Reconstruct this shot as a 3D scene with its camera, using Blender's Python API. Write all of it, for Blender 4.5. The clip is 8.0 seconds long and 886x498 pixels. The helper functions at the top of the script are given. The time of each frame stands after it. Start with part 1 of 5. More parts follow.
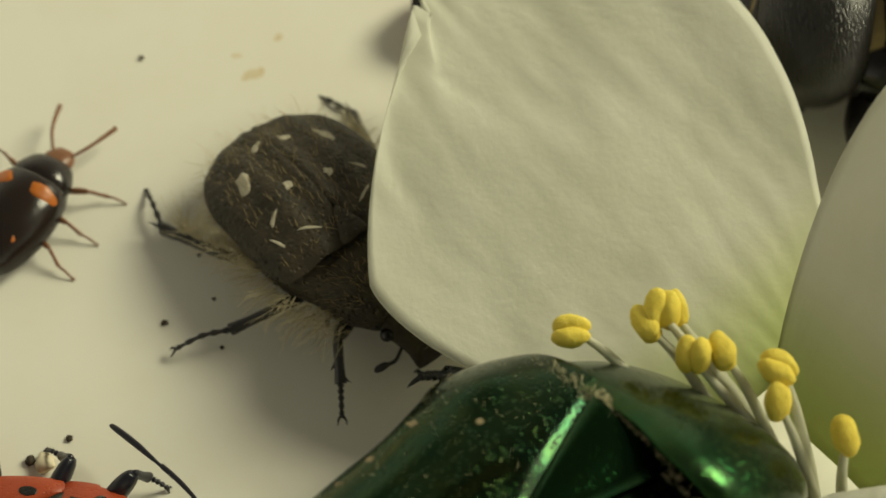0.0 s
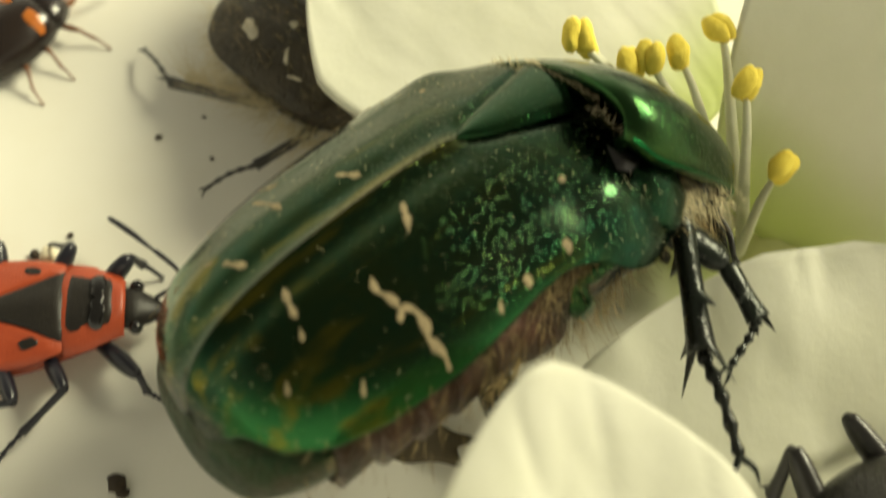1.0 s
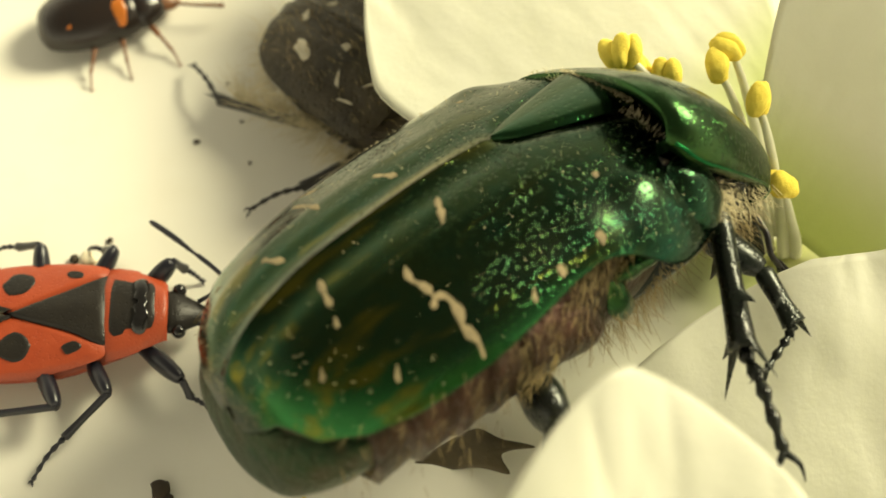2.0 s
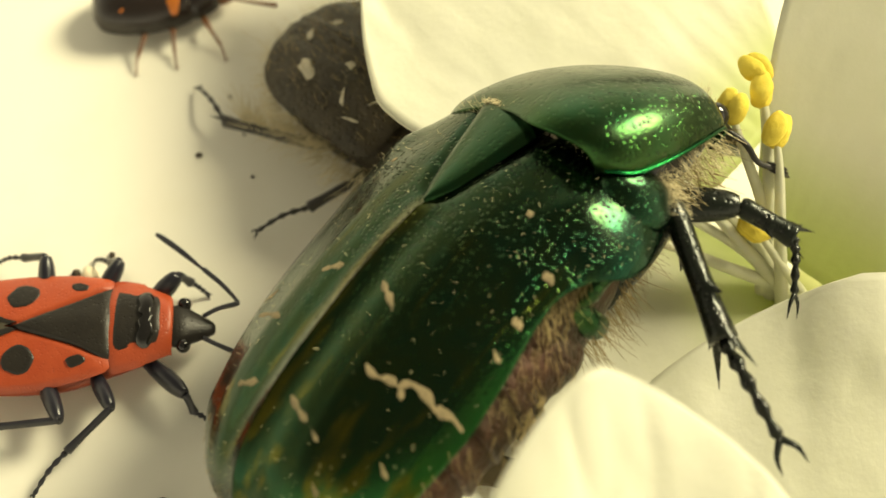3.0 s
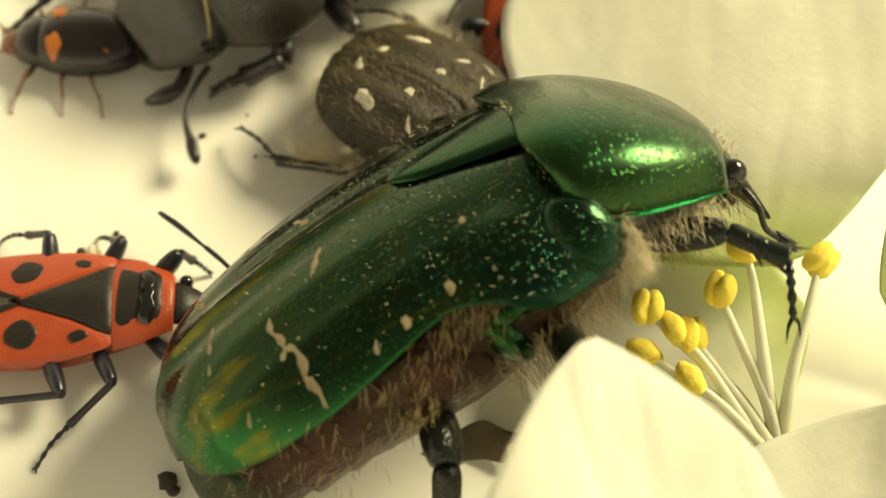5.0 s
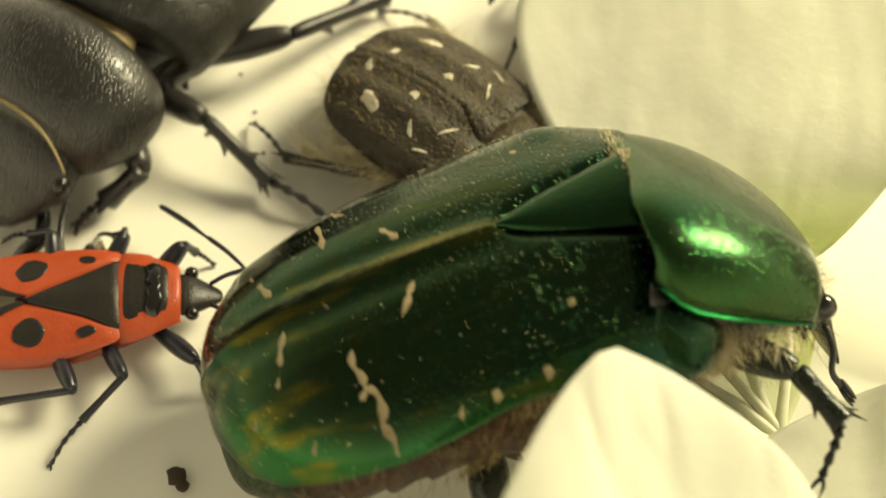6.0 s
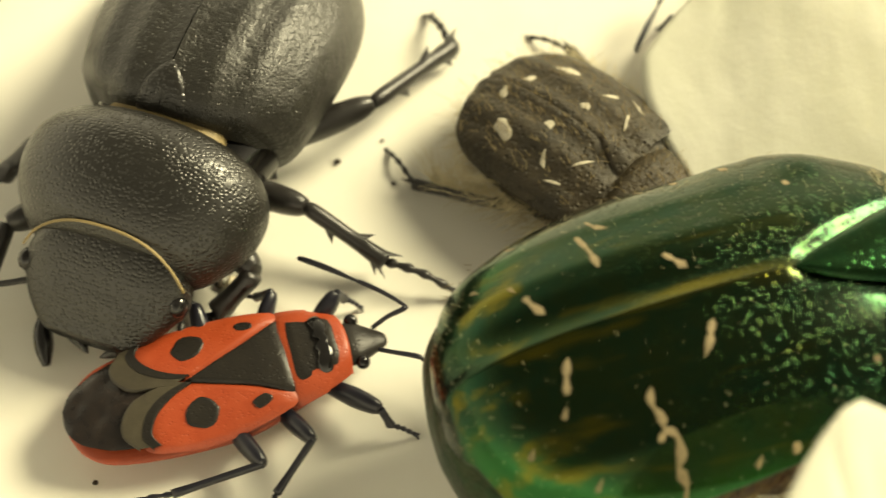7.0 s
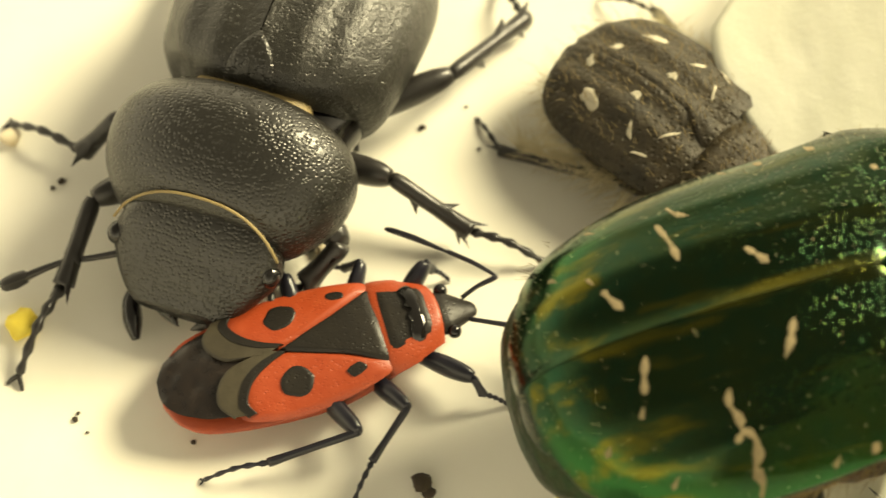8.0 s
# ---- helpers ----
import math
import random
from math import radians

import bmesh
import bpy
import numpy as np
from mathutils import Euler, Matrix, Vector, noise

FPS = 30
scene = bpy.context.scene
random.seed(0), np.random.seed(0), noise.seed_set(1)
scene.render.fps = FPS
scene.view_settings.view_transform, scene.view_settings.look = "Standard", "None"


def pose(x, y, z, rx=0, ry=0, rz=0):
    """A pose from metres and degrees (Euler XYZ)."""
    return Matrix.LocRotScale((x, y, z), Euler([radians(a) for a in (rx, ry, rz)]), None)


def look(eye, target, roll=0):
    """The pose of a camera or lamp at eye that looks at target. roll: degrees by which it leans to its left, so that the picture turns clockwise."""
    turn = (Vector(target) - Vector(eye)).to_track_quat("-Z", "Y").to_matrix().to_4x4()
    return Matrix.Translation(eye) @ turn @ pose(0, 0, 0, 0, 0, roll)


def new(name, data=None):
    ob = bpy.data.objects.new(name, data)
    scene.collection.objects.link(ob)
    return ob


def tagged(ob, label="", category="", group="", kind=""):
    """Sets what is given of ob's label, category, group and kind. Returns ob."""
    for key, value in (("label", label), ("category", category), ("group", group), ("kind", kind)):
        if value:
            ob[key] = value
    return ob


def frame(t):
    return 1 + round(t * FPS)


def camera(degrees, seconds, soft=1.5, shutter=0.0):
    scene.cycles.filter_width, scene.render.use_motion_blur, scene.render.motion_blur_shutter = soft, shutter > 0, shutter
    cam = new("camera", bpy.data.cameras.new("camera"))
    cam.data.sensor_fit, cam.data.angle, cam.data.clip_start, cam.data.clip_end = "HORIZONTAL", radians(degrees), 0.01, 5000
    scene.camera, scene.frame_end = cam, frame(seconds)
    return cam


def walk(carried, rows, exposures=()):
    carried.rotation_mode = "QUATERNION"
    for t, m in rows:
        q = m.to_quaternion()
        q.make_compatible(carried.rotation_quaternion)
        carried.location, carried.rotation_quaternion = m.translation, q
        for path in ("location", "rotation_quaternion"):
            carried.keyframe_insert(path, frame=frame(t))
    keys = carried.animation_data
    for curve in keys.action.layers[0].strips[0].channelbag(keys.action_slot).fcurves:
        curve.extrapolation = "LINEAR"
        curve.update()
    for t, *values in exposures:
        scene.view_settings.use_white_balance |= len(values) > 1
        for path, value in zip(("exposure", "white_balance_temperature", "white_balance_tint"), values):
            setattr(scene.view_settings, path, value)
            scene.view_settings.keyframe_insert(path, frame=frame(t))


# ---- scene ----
MM = 0.001

# ---- camera ----
cam = camera(36, 8.0, soft=1.35, shutter=0.4)
cam.data.dof.use_dof, cam.data.dof.focus_distance, cam.data.dof.aperture_fstop = True, 0.0383, 70.0
PITCH = 60.0
PATH = [  # seconds, eye x, y, z in millimetres
    (0, 11.14, -15.45, 38.10), (0.1, 10.99, -15.58, 38.10), (0.3, 10.88, -15.76, 38.10), (0.4, 10.81, -16.03, 38.10),
    (0.5, 10.81, -16.53, 38.10), (0.6, 11.15, -17.81, 38.10), (0.7, 11.29, -18.38, 38.10), (0.8, 11.47, -19.96, 38.10),
    (0.9, 11.84, -21.12, 38.10), (1.0, 12.06, -22.48, 38.10), (1.1, 11.76, -23.26, 38.10), (1.2, 10.92, -24.26, 38.10),
    (1.3, 10.36, -24.89, 38.10), (1.4, 10.23, -24.89, 38.10), (1.5, 10.28, -24.89, 38.10), (1.6, 10.34, -24.07, 38.10),
    (1.7, 10.55, -23.30, 38.10), (1.8, 10.60, -22.78, 38.10), (2.0, 10.76, -22.29, 38.10), (2.2, 10.94, -22.00, 38.10),
    (2.75, 10.77, -21.81, 38.10), (3.3, 10.55, -21.64, 38.10), (3.5, 10.55, -21.60, 38.10), (4, 10.67, -21.60, 38.10),
    (4.5, 10.51, -21.91, 38.10), (4.7, 10.63, -22.42, 38.10), (5.25, 10.48, -22.59, 38.10), (5.8, 10.30, -22.83, 38.10),
    (6, 10.33, -22.69, 38.10), (6.2, 10.11, -21.50, 37.95), (6.5, 9.44, -21.01, 37.72), (7, 5.90, -20.98, 37.34),
    (7.5, 4.95, -21.86, 37.15), (8, 3.12, -22.07, 36.96),
]
walk(cam, [(t, pose(x * MM, y * MM, z * MM, 90 - PITCH, 0, 0)) for t, x, y, z in PATH],
     exposures=[(0, -1.08, 6150, 10), (0.3, -1.05, 6150, 10), (0.6, -0.83, 6180, 10), (0.8, -0.55, 6220, 10), (1.0, -0.28, 6280, 10), (1.4, -0.10, 6400, 10), (2.2, 0.02, 6620, 10), (3.5, 0.03, 6900, 10),
                (4.7, 0.0, 7000, 10), (6.0, 0.02, 6900, 10), (6.5, 0.08, 6800, 10), (7.5, 0.22, 6950, 12), (8.0, 0.34, 7050, 12)])

# ---- light: one warm table lamp beyond the dish, and the dim room round it ----
world = bpy.data.worlds.new("room_light")
world.use_nodes = True
nodes, links = world.node_tree.nodes, world.node_tree.links      # pale walls, a dimmer ceiling
height = nodes.new("ShaderNodeSeparateXYZ")
links.new(nodes.new("ShaderNodeTexCoord").outputs["Generated"], height.inputs[0])
shade = nodes.new("ShaderNodeMapRange")
shade.interpolation_type = "SMOOTHSTEP"
shade.inputs["From Max"].default_value = 0.85
shade.inputs["To Min"].default_value, shade.inputs["To Max"].default_value = 1.95, 0.22
links.new(height.outputs["Z"], shade.inputs["Value"])
nodes["Background"].inputs[0].default_value = (1.0, 0.92, 0.64, 1)
links.new(shade.outputs["Result"], nodes["Background"].inputs[1])
scene.world = world
lamp = new("table_lamp", bpy.data.lights.new("table_lamp", "AREA"))
lamp.data.shape, lamp.data.size = "DISK", 0.14
lamp.data.energy, lamp.data.color = 2.55, (1.0, 0.93, 0.60)
lamp.matrix_world = look((0.258, 0.137, 0.205), (0.010, 0.0, 0.0))


# ---- materials ----
def node(nt, kind, **values):
    n = nt.nodes.new(kind)
    for key, value in values.items():
        n.inputs[key.replace("_", " ")].default_value = value
    return n


def material(name, base, rough=0.5, metal=0.0, vary=0.25, grain=1.2, bump=0.03, pits=0.0, pit_size=0.3, coat=0.0,
             second=None, patch=0.5, coat_rough=0.15, spec=0.5, sheen=0.0, translucent=0.0, pit_reach=0.4, pit_from=None, flank=None):
    """base, second: linear colours; grain, pit_size in millimetres; bump and pits: relief in millimetres."""
    m = bpy.data.materials.new(name)
    m.use_nodes = True
    nt = m.node_tree
    b = nt.nodes["Principled BSDF"]
    link = nt.links.new
    place = nt.nodes.new("ShaderNodeTexCoord").outputs["Object"]
    fine = node(nt, "ShaderNodeTexNoise", Scale=1 / (grain * MM), Detail=6.0, Roughness=0.6)
    wide = node(nt, "ShaderNodeTexNoise", Scale=1 / (grain * 6 * MM), Detail=3.0)
    link(place, fine.inputs["Vector"])
    if flank:                             # streaks along the wing case
        along = nt.nodes.new("ShaderNodeMapping")
        along.inputs["Scale"].default_value = (0.28, 1.0, 1.0)
        link(place, along.inputs["Vector"])
        link(along.outputs["Vector"], wide.inputs["Vector"])
    else:
        link(place, wide.inputs["Vector"])
    ramp = nt.nodes.new("ShaderNodeValToRGB")
    two = second or tuple(c * (1 - vary) for c in base)
    ramp.color_ramp.elements[0].position, ramp.color_ramp.elements[1].position = patch - 0.18, patch + 0.18
    ramp.color_ramp.elements[0].color, ramp.color_ramp.elements[1].color = (*two, 1), (*base, 1)
    mixed = nt.nodes.new("ShaderNodeMath")
    mixed.operation = "MULTIPLY_ADD"
    mixed.inputs[1].default_value = 0.45
    link(fine.outputs["Fac"], mixed.inputs[0])
    half = nt.nodes.new("ShaderNodeMath")
    half.operation = "MULTIPLY"
    half.inputs[1].default_value = 0.55
    link(wide.outputs["Fac"], half.inputs[0])
    link(half.outputs[0], mixed.inputs[2])
    link(mixed.outputs[0], ramp.inputs["Fac"])
    link(ramp.outputs["Color"], b.inputs["Base Color"])
    if flank:                             # reflection of the dish, painted along rim and tail: colour, from, to
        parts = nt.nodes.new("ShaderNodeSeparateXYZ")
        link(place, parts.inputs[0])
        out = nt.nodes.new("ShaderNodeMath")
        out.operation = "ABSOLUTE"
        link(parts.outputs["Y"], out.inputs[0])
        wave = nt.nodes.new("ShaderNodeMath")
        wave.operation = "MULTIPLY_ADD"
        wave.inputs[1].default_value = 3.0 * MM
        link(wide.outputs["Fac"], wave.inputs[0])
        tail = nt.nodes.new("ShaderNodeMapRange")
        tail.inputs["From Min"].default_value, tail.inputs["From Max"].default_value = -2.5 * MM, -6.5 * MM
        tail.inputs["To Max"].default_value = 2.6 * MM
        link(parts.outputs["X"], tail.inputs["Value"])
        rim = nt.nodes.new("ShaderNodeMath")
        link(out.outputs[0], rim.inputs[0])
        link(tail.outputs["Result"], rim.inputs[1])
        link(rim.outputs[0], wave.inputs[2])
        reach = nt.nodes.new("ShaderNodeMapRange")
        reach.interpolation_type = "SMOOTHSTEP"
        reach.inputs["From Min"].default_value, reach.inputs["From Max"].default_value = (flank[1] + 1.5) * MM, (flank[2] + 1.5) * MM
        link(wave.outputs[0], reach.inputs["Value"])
        reflected = nt.nodes.new("ShaderNodeMix")
        reflected.data_type = "RGBA"
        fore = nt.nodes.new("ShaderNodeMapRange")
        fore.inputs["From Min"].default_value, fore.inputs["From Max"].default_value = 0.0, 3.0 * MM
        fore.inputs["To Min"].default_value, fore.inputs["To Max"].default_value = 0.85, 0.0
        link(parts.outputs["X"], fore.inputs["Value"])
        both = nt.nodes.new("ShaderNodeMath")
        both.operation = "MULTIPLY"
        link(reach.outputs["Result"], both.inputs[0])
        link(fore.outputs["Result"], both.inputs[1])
        link(both.outputs[0], reflected.inputs[0])
        link(ramp.outputs["Color"], reflected.inputs[6])
        reflected.inputs[7].default_value = (*flank[0], 1)
        # Golden reflections behind the shoulder, put into the colour as lengthwise streaks.
        lengthwise = nt.nodes.new("ShaderNodeMapping")
        lengthwise.inputs["Scale"].default_value = (0.10, 1.0, 1.0)
        link(place, lengthwise.inputs["Vector"])
        lines = node(nt, "ShaderNodeTexNoise", Scale=1 / (0.75 * MM), Detail=3.0, Roughness=0.55)
        link(lengthwise.outputs["Vector"], lines.inputs["Vector"])
        shown = nt.nodes.new("ShaderNodeMapRange")
        shown.inputs["From Min"].default_value, shown.inputs["From Max"].default_value = 0.53, 0.66
        shown.inputs["To Max"].default_value = 0.8
        link(lines.outputs["Fac"], shown.inputs["Value"])
        streaked = nt.nodes.new("ShaderNodeMix")
        streaked.data_type = "RGBA"
        behind = nt.nodes.new("ShaderNodeMath")
        behind.operation = "MULTIPLY"
        link(shown.outputs["Result"], behind.inputs[0])
        link(fore.outputs["Result"], behind.inputs[1])
        link(behind.outputs[0], streaked.inputs[0])
        link(reflected.outputs[2], streaked.inputs[6])
        streaked.inputs[7].default_value = (0.125, 0.105, 0.004, 1)
        link(streaked.outputs[2], b.inputs["Base Color"])
    b.inputs["Metallic"].default_value = metal
    b.inputs["Specular IOR Level"].default_value = spec
    b.inputs["Coat Weight"].default_value, b.inputs["Coat Roughness"].default_value = coat, coat_rough
    b.inputs["Sheen Weight"].default_value = sheen
    gloss = nt.nodes.new("ShaderNodeMapRange")
    gloss.inputs["To Min"].default_value, gloss.inputs["To Max"].default_value = rough * 0.75, min(1.0, rough * 1.25)
    link(fine.outputs["Fac"], gloss.inputs["Value"])
    link(gloss.outputs["Result"], b.inputs["Roughness"])
    last = None
    if bump:
        n = node(nt, "ShaderNodeBump", Strength=1.0, Distance=bump * MM)
        link(fine.outputs["Fac"], n.inputs["Height"])
        last = n
    if pits:
        v = node(nt, "ShaderNodeTexVoronoi", Scale=1 / (pit_size * MM), Randomness=0.7)
        v.feature = "F1"
        link(place, v.inputs["Vector"])
        cup = nt.nodes.new("ShaderNodeMapRange")
        cup.interpolation_type = "SMOOTHSTEP"
        cup.inputs["From Max"].default_value = pit_reach
        link(v.outputs["Distance"], cup.inputs["Value"])
        n = node(nt, "ShaderNodeBump", Strength=1.0, Distance=pits * MM)
        link(cup.outputs["Result"], n.inputs["Height"])
        if pit_from:                      # pits fade out towards the tail
            sep = nt.nodes.new("ShaderNodeSeparateXYZ")
            link(place, sep.inputs[0])
            fade = nt.nodes.new("ShaderNodeMapRange")
            fade.inputs["From Min"].default_value, fade.inputs["From Max"].default_value = pit_from[0] * MM, pit_from[1] * MM
            fade.inputs["To Min"].default_value = pit_from[2]
            link(sep.outputs["X"], fade.inputs["Value"])
            link(fade.outputs["Result"], n.inputs["Strength"])
        if last:
            link(last.outputs[0], n.inputs["Normal"])
        last = n
    if last:
        link(last.outputs[0], b.inputs["Normal"])
    if translucent:
        tr = nt.nodes.new("ShaderNodeBsdfTranslucent")
        link(ramp.outputs["Color"], tr.inputs["Color"])
        mix = nt.nodes.new("ShaderNodeMixShader")
        mix.inputs[0].default_value = translucent
        link(b.outputs[0], mix.inputs[1])
        link(tr.outputs[0], mix.inputs[2])
        link(mix.outputs[0], nt.nodes["Material Output"].inputs["Surface"])
    return m


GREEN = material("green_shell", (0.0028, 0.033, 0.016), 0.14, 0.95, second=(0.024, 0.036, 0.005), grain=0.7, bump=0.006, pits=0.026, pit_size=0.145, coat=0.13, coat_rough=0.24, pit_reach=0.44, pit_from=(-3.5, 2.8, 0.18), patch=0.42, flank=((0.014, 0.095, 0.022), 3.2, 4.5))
GREEN_SMOOTH = material("green_thorax", (0.0040, 0.052, 0.012), 0.20, 0.95, second=(0.030, 0.052, 0.004), grain=0.8, bump=0.004, pits=0.026, pit_size=0.16, coat=0.22, coat_rough=0.30, pit_reach=0.45, patch=0.46, pit_from=(-0.6, 2.6, 0.35))
SCUTE = material("green_shield", (0.0034, 0.042, 0.014), 0.18, 0.95, second=(0.016, 0.040, 0.006), grain=0.8, bump=0.004, pits=0.008, pit_size=0.2, coat=0.18, coat_rough=0.16)
RIM = material("green_rim", (0.006, 0.11, 0.030), 0.20, 0.95, grain=0.6, bump=0.004)
COPPER = material("copper_belly", (0.060, 0.024, 0.014), 0.34, 0.55, second=(0.012, 0.012, 0.005), grain=0.35, bump=0.14, spec=0.4, pits=0.05, pit_size=0.22)
BREAST = material("brown_breast", (0.050, 0.036, 0.016), 0.6, second=(0.03, 0.024, 0.012), grain=0.3, bump=0.10, spec=0.3)
PYGID = material("pygidium_shell", (0.008, 0.036, 0.012), 0.36, 0.55, second=(0.050, 0.032, 0.016), grain=0.5, bump=0.12, patch=0.46, spec=0.3, pits=0.03, pit_size=0.2)
CHALK = material("chalk_mark", (0.32, 0.25, 0.14), 0.9, vary=0.55, grain=0.12, bump=0.02)
LEG_GREEN = material("dark_green_leg", (0.007, 0.013, 0.008), 0.28, 0.4, second=(0.012, 0.011, 0.010), grain=0.4, bump=0.02, pits=0.02, pit_size=0.2)
LEG_BLACK = material("black_leg", (0.020, 0.018, 0.017), 0.35, grain=0.3, bump=0.02)
HAIR = material("tan_hair", (0.36, 0.27, 0.12), 0.6, vary=0.4, grain=0.3, bump=0.0)
HAIR_PALE = material("pale_hair", (0.72, 0.63, 0.40), 0.6, vary=0.3, grain=0.3, bump=0.0)
BLACK_SHELL = material("black_shell", (0.015, 0.014, 0.012), 0.30, grain=0.4, bump=0.012, pits=0.020, pit_size=0.115, spec=0.6, pit_reach=0.6)
BLACK_ELYTRA = material("black_elytra", (0.018, 0.017, 0.014), 0.34, grain=0.3, bump=0.06, pits=0.022, pit_size=0.13, spec=0.55)
BLACK_GLOSS = material("black_gloss", (0.010, 0.009, 0.009), 0.10, grain=0.5, bump=0.0)
RED = material("orange_red_wing", (0.37, 0.062, 0.018), 0.42, second=(0.29, 0.040, 0.011), grain=0.4, bump=0.018, pits=0.010, pit_size=0.12)
BUG_BLACK = material("bug_black", (0.010, 0.009, 0.009), 0.40, second=(0.020, 0.017, 0.014), grain=0.2, bump=0.012, pits=0.010, pit_size=0.13, spec=0.3)
MEMBRANE = material("dark_membrane", (0.009, 0.007, 0.007), 0.26, second=(0.035, 0.025, 0.020), grain=0.35, bump=0.03, patch=0.40)
WING_EDGE = material("brown_wing_edge", (0.062, 0.052, 0.032), 0.5, second=(0.030, 0.024, 0.016), grain=0.3, bump=0.02)
BLUEBLACK = material("blue_black_leg", (0.012, 0.012, 0.020), 0.32, grain=0.3, bump=0.015)
CHAFER = material("dull_black_shell", (0.018, 0.016, 0.011), 0.45, second=(0.060, 0.046, 0.025), grain=0.28, bump=0.10, pits=0.06, pit_size=0.2, spec=0.3)
WHITE_SPOT = material("white_spot", (0.62, 0.57, 0.44), 0.8, vary=0.4, grain=0.12, bump=0.04)
SMALL_SHELL = material("small_black_shell", (0.012, 0.010, 0.010), 0.20, second=(0.020, 0.012, 0.009), grain=0.4, bump=0.012)
ORANGE = material("orange_band", (0.55, 0.16, 0.02), 0.3, vary=0.4, grain=0.3, bump=0.01)
BROWN_LEG = material("brown_leg", (0.22, 0.09, 0.035), 0.4, vary=0.4, grain=0.3, bump=0.01)
PETAL = material("white_petal", (0.77, 0.765, 0.68), 0.55, second=(0.72, 0.72, 0.61), grain=1.1, bump=0.05, translucent=0.42)
ANTHER = material("yellow_anther", (0.85, 0.70, 0.11), 0.8, second=(0.78, 0.60, 0.06), grain=0.22, bump=0.06)
FILAMENT = material("pale_filament", (0.80, 0.80, 0.62), 0.4, vary=0.15, grain=0.5, bump=0.01, translucent=0.3)
FLOWER_GREEN = material("green_calyx", (0.60, 0.62, 0.26), 0.5, vary=0.25, grain=0.9, bump=0.03, translucent=0.3)


def tint_foot(m, colour, start, end):
    """Mixes a petal's own green foot into its colour, by the distance along the petal in millimetres."""
    nt = m.node_tree
    link = nt.links.new
    sep = nt.nodes.new("ShaderNodeSeparateXYZ")
    link(nt.nodes.new("ShaderNodeTexCoord").outputs["Object"], sep.inputs[0])
    reach = nt.nodes.new("ShaderNodeMapRange")
    reach.interpolation_type = "SMOOTHSTEP"
    reach.inputs["From Min"].default_value, reach.inputs["From Max"].default_value = start * MM, end * MM
    reach.inputs["To Min"].default_value, reach.inputs["To Max"].default_value = 1.0, 0.0
    link(sep.outputs["X"], reach.inputs["Value"])
    ramp = [n for n in nt.nodes if n.type == "VALTORGB"][0]
    mix = nt.nodes.new("ShaderNodeMix")
    mix.data_type = "RGBA"
    link(reach.outputs["Result"], mix.inputs[0])
    link(ramp.outputs["Color"], mix.inputs[6])
    mix.inputs[7].default_value = (*colour, 1)
    for n in nt.nodes:
        if n.type == "BSDF_PRINCIPLED":
            link(mix.outputs[2], n.inputs["Base Color"])
        if n.type == "BSDF_TRANSLUCENT":
            link(mix.outputs[2], n.inputs["Color"])


tint_foot(PETAL, (0.58, 0.64, 0.27), 0.3, 4.2)
DISH = material("white_dish", (0.80, 0.78, 0.70), 0.34, second=(0.74, 0.70, 0.58), grain=3.0, bump=0.0, spec=0.4, patch=0.36)
CRUMB = material("dark_crumb", (0.05, 0.035, 0.02), 0.8, vary=0.5, grain=0.15, bump=0.05)
STAIN = material("brown_stain", (0.62, 0.50, 0.30), 0.6, second=(0.76, 0.70, 0.55), grain=0.5, bump=0.0)
DRY_LEAF = material("dry_leaf", (0.10, 0.075, 0.035), 0.6, vary=0.6, grain=0.5, bump=0.06)
TABLE = material("table_top", (0.20, 0.12, 0.07), 0.5, grain=12.0, bump=0.02)


# ---- mesh helpers: lengths in millimetres ----
def part(name, bm, mat, parent=None, label="", at=(0, 0, 0), kind=""):
    for f in bm.faces:
        f.smooth = True
    bmesh.ops.recalc_face_normals(bm, faces=bm.faces)
    me = bpy.data.meshes.new(name)
    for v in bm.verts:
        v.co *= MM
    bm.to_mesh(me)
    bm.free()
    me.materials.append(mat)
    ob = new(name, me)
    ob.parent = parent
    ob.location = Vector(at) * MM
    if label or kind:
        tagged(ob, label=label, kind=kind)
    return ob


def thing(name, label, category, group=""):
    return tagged(new(name), label, category, group)


def spline(pts, n):
    """n points along a smooth line through the given ones; works on tuples of any length."""
    p = np.array(pts, float)
    k = len(p) - 1
    if k == 1:
        return [p[0] + (p[1] - p[0]) * i / (n - 1) for i in range(n)]
    out = []
    for i in range(n):
        s = i / (n - 1) * k
        j = min(int(s), k - 1)
        f = s - j
        a, b, c, d = p[max(j - 1, 0)], p[j], p[j + 1], p[min(j + 2, k)]
        out.append(0.5 * (2 * b + (c - a) * f + (2 * a - 5 * b + 4 * c - d) * f * f + (3 * b - a - 3 * c + d) * f ** 3))
    return out


def skin(bm, rings, close=True, caps=True):
    rows = [[bm.verts.new(p) for p in ring] for ring in rings]
    n = len(rows[0])
    for a, b in zip(rows, rows[1:]):
        for i in range(n if close else n - 1):
            bm.faces.new((a[i], a[(i + 1) % n], b[(i + 1) % n], b[i]))
    if close and caps:
        for row in (rows[0], rows[-1]):
            mid = bm.verts.new(sum((v.co for v in row), Vector()) / n)
            for i in range(n):
                bm.faces.new((row[i], row[(i + 1) % n], mid))
    return rows


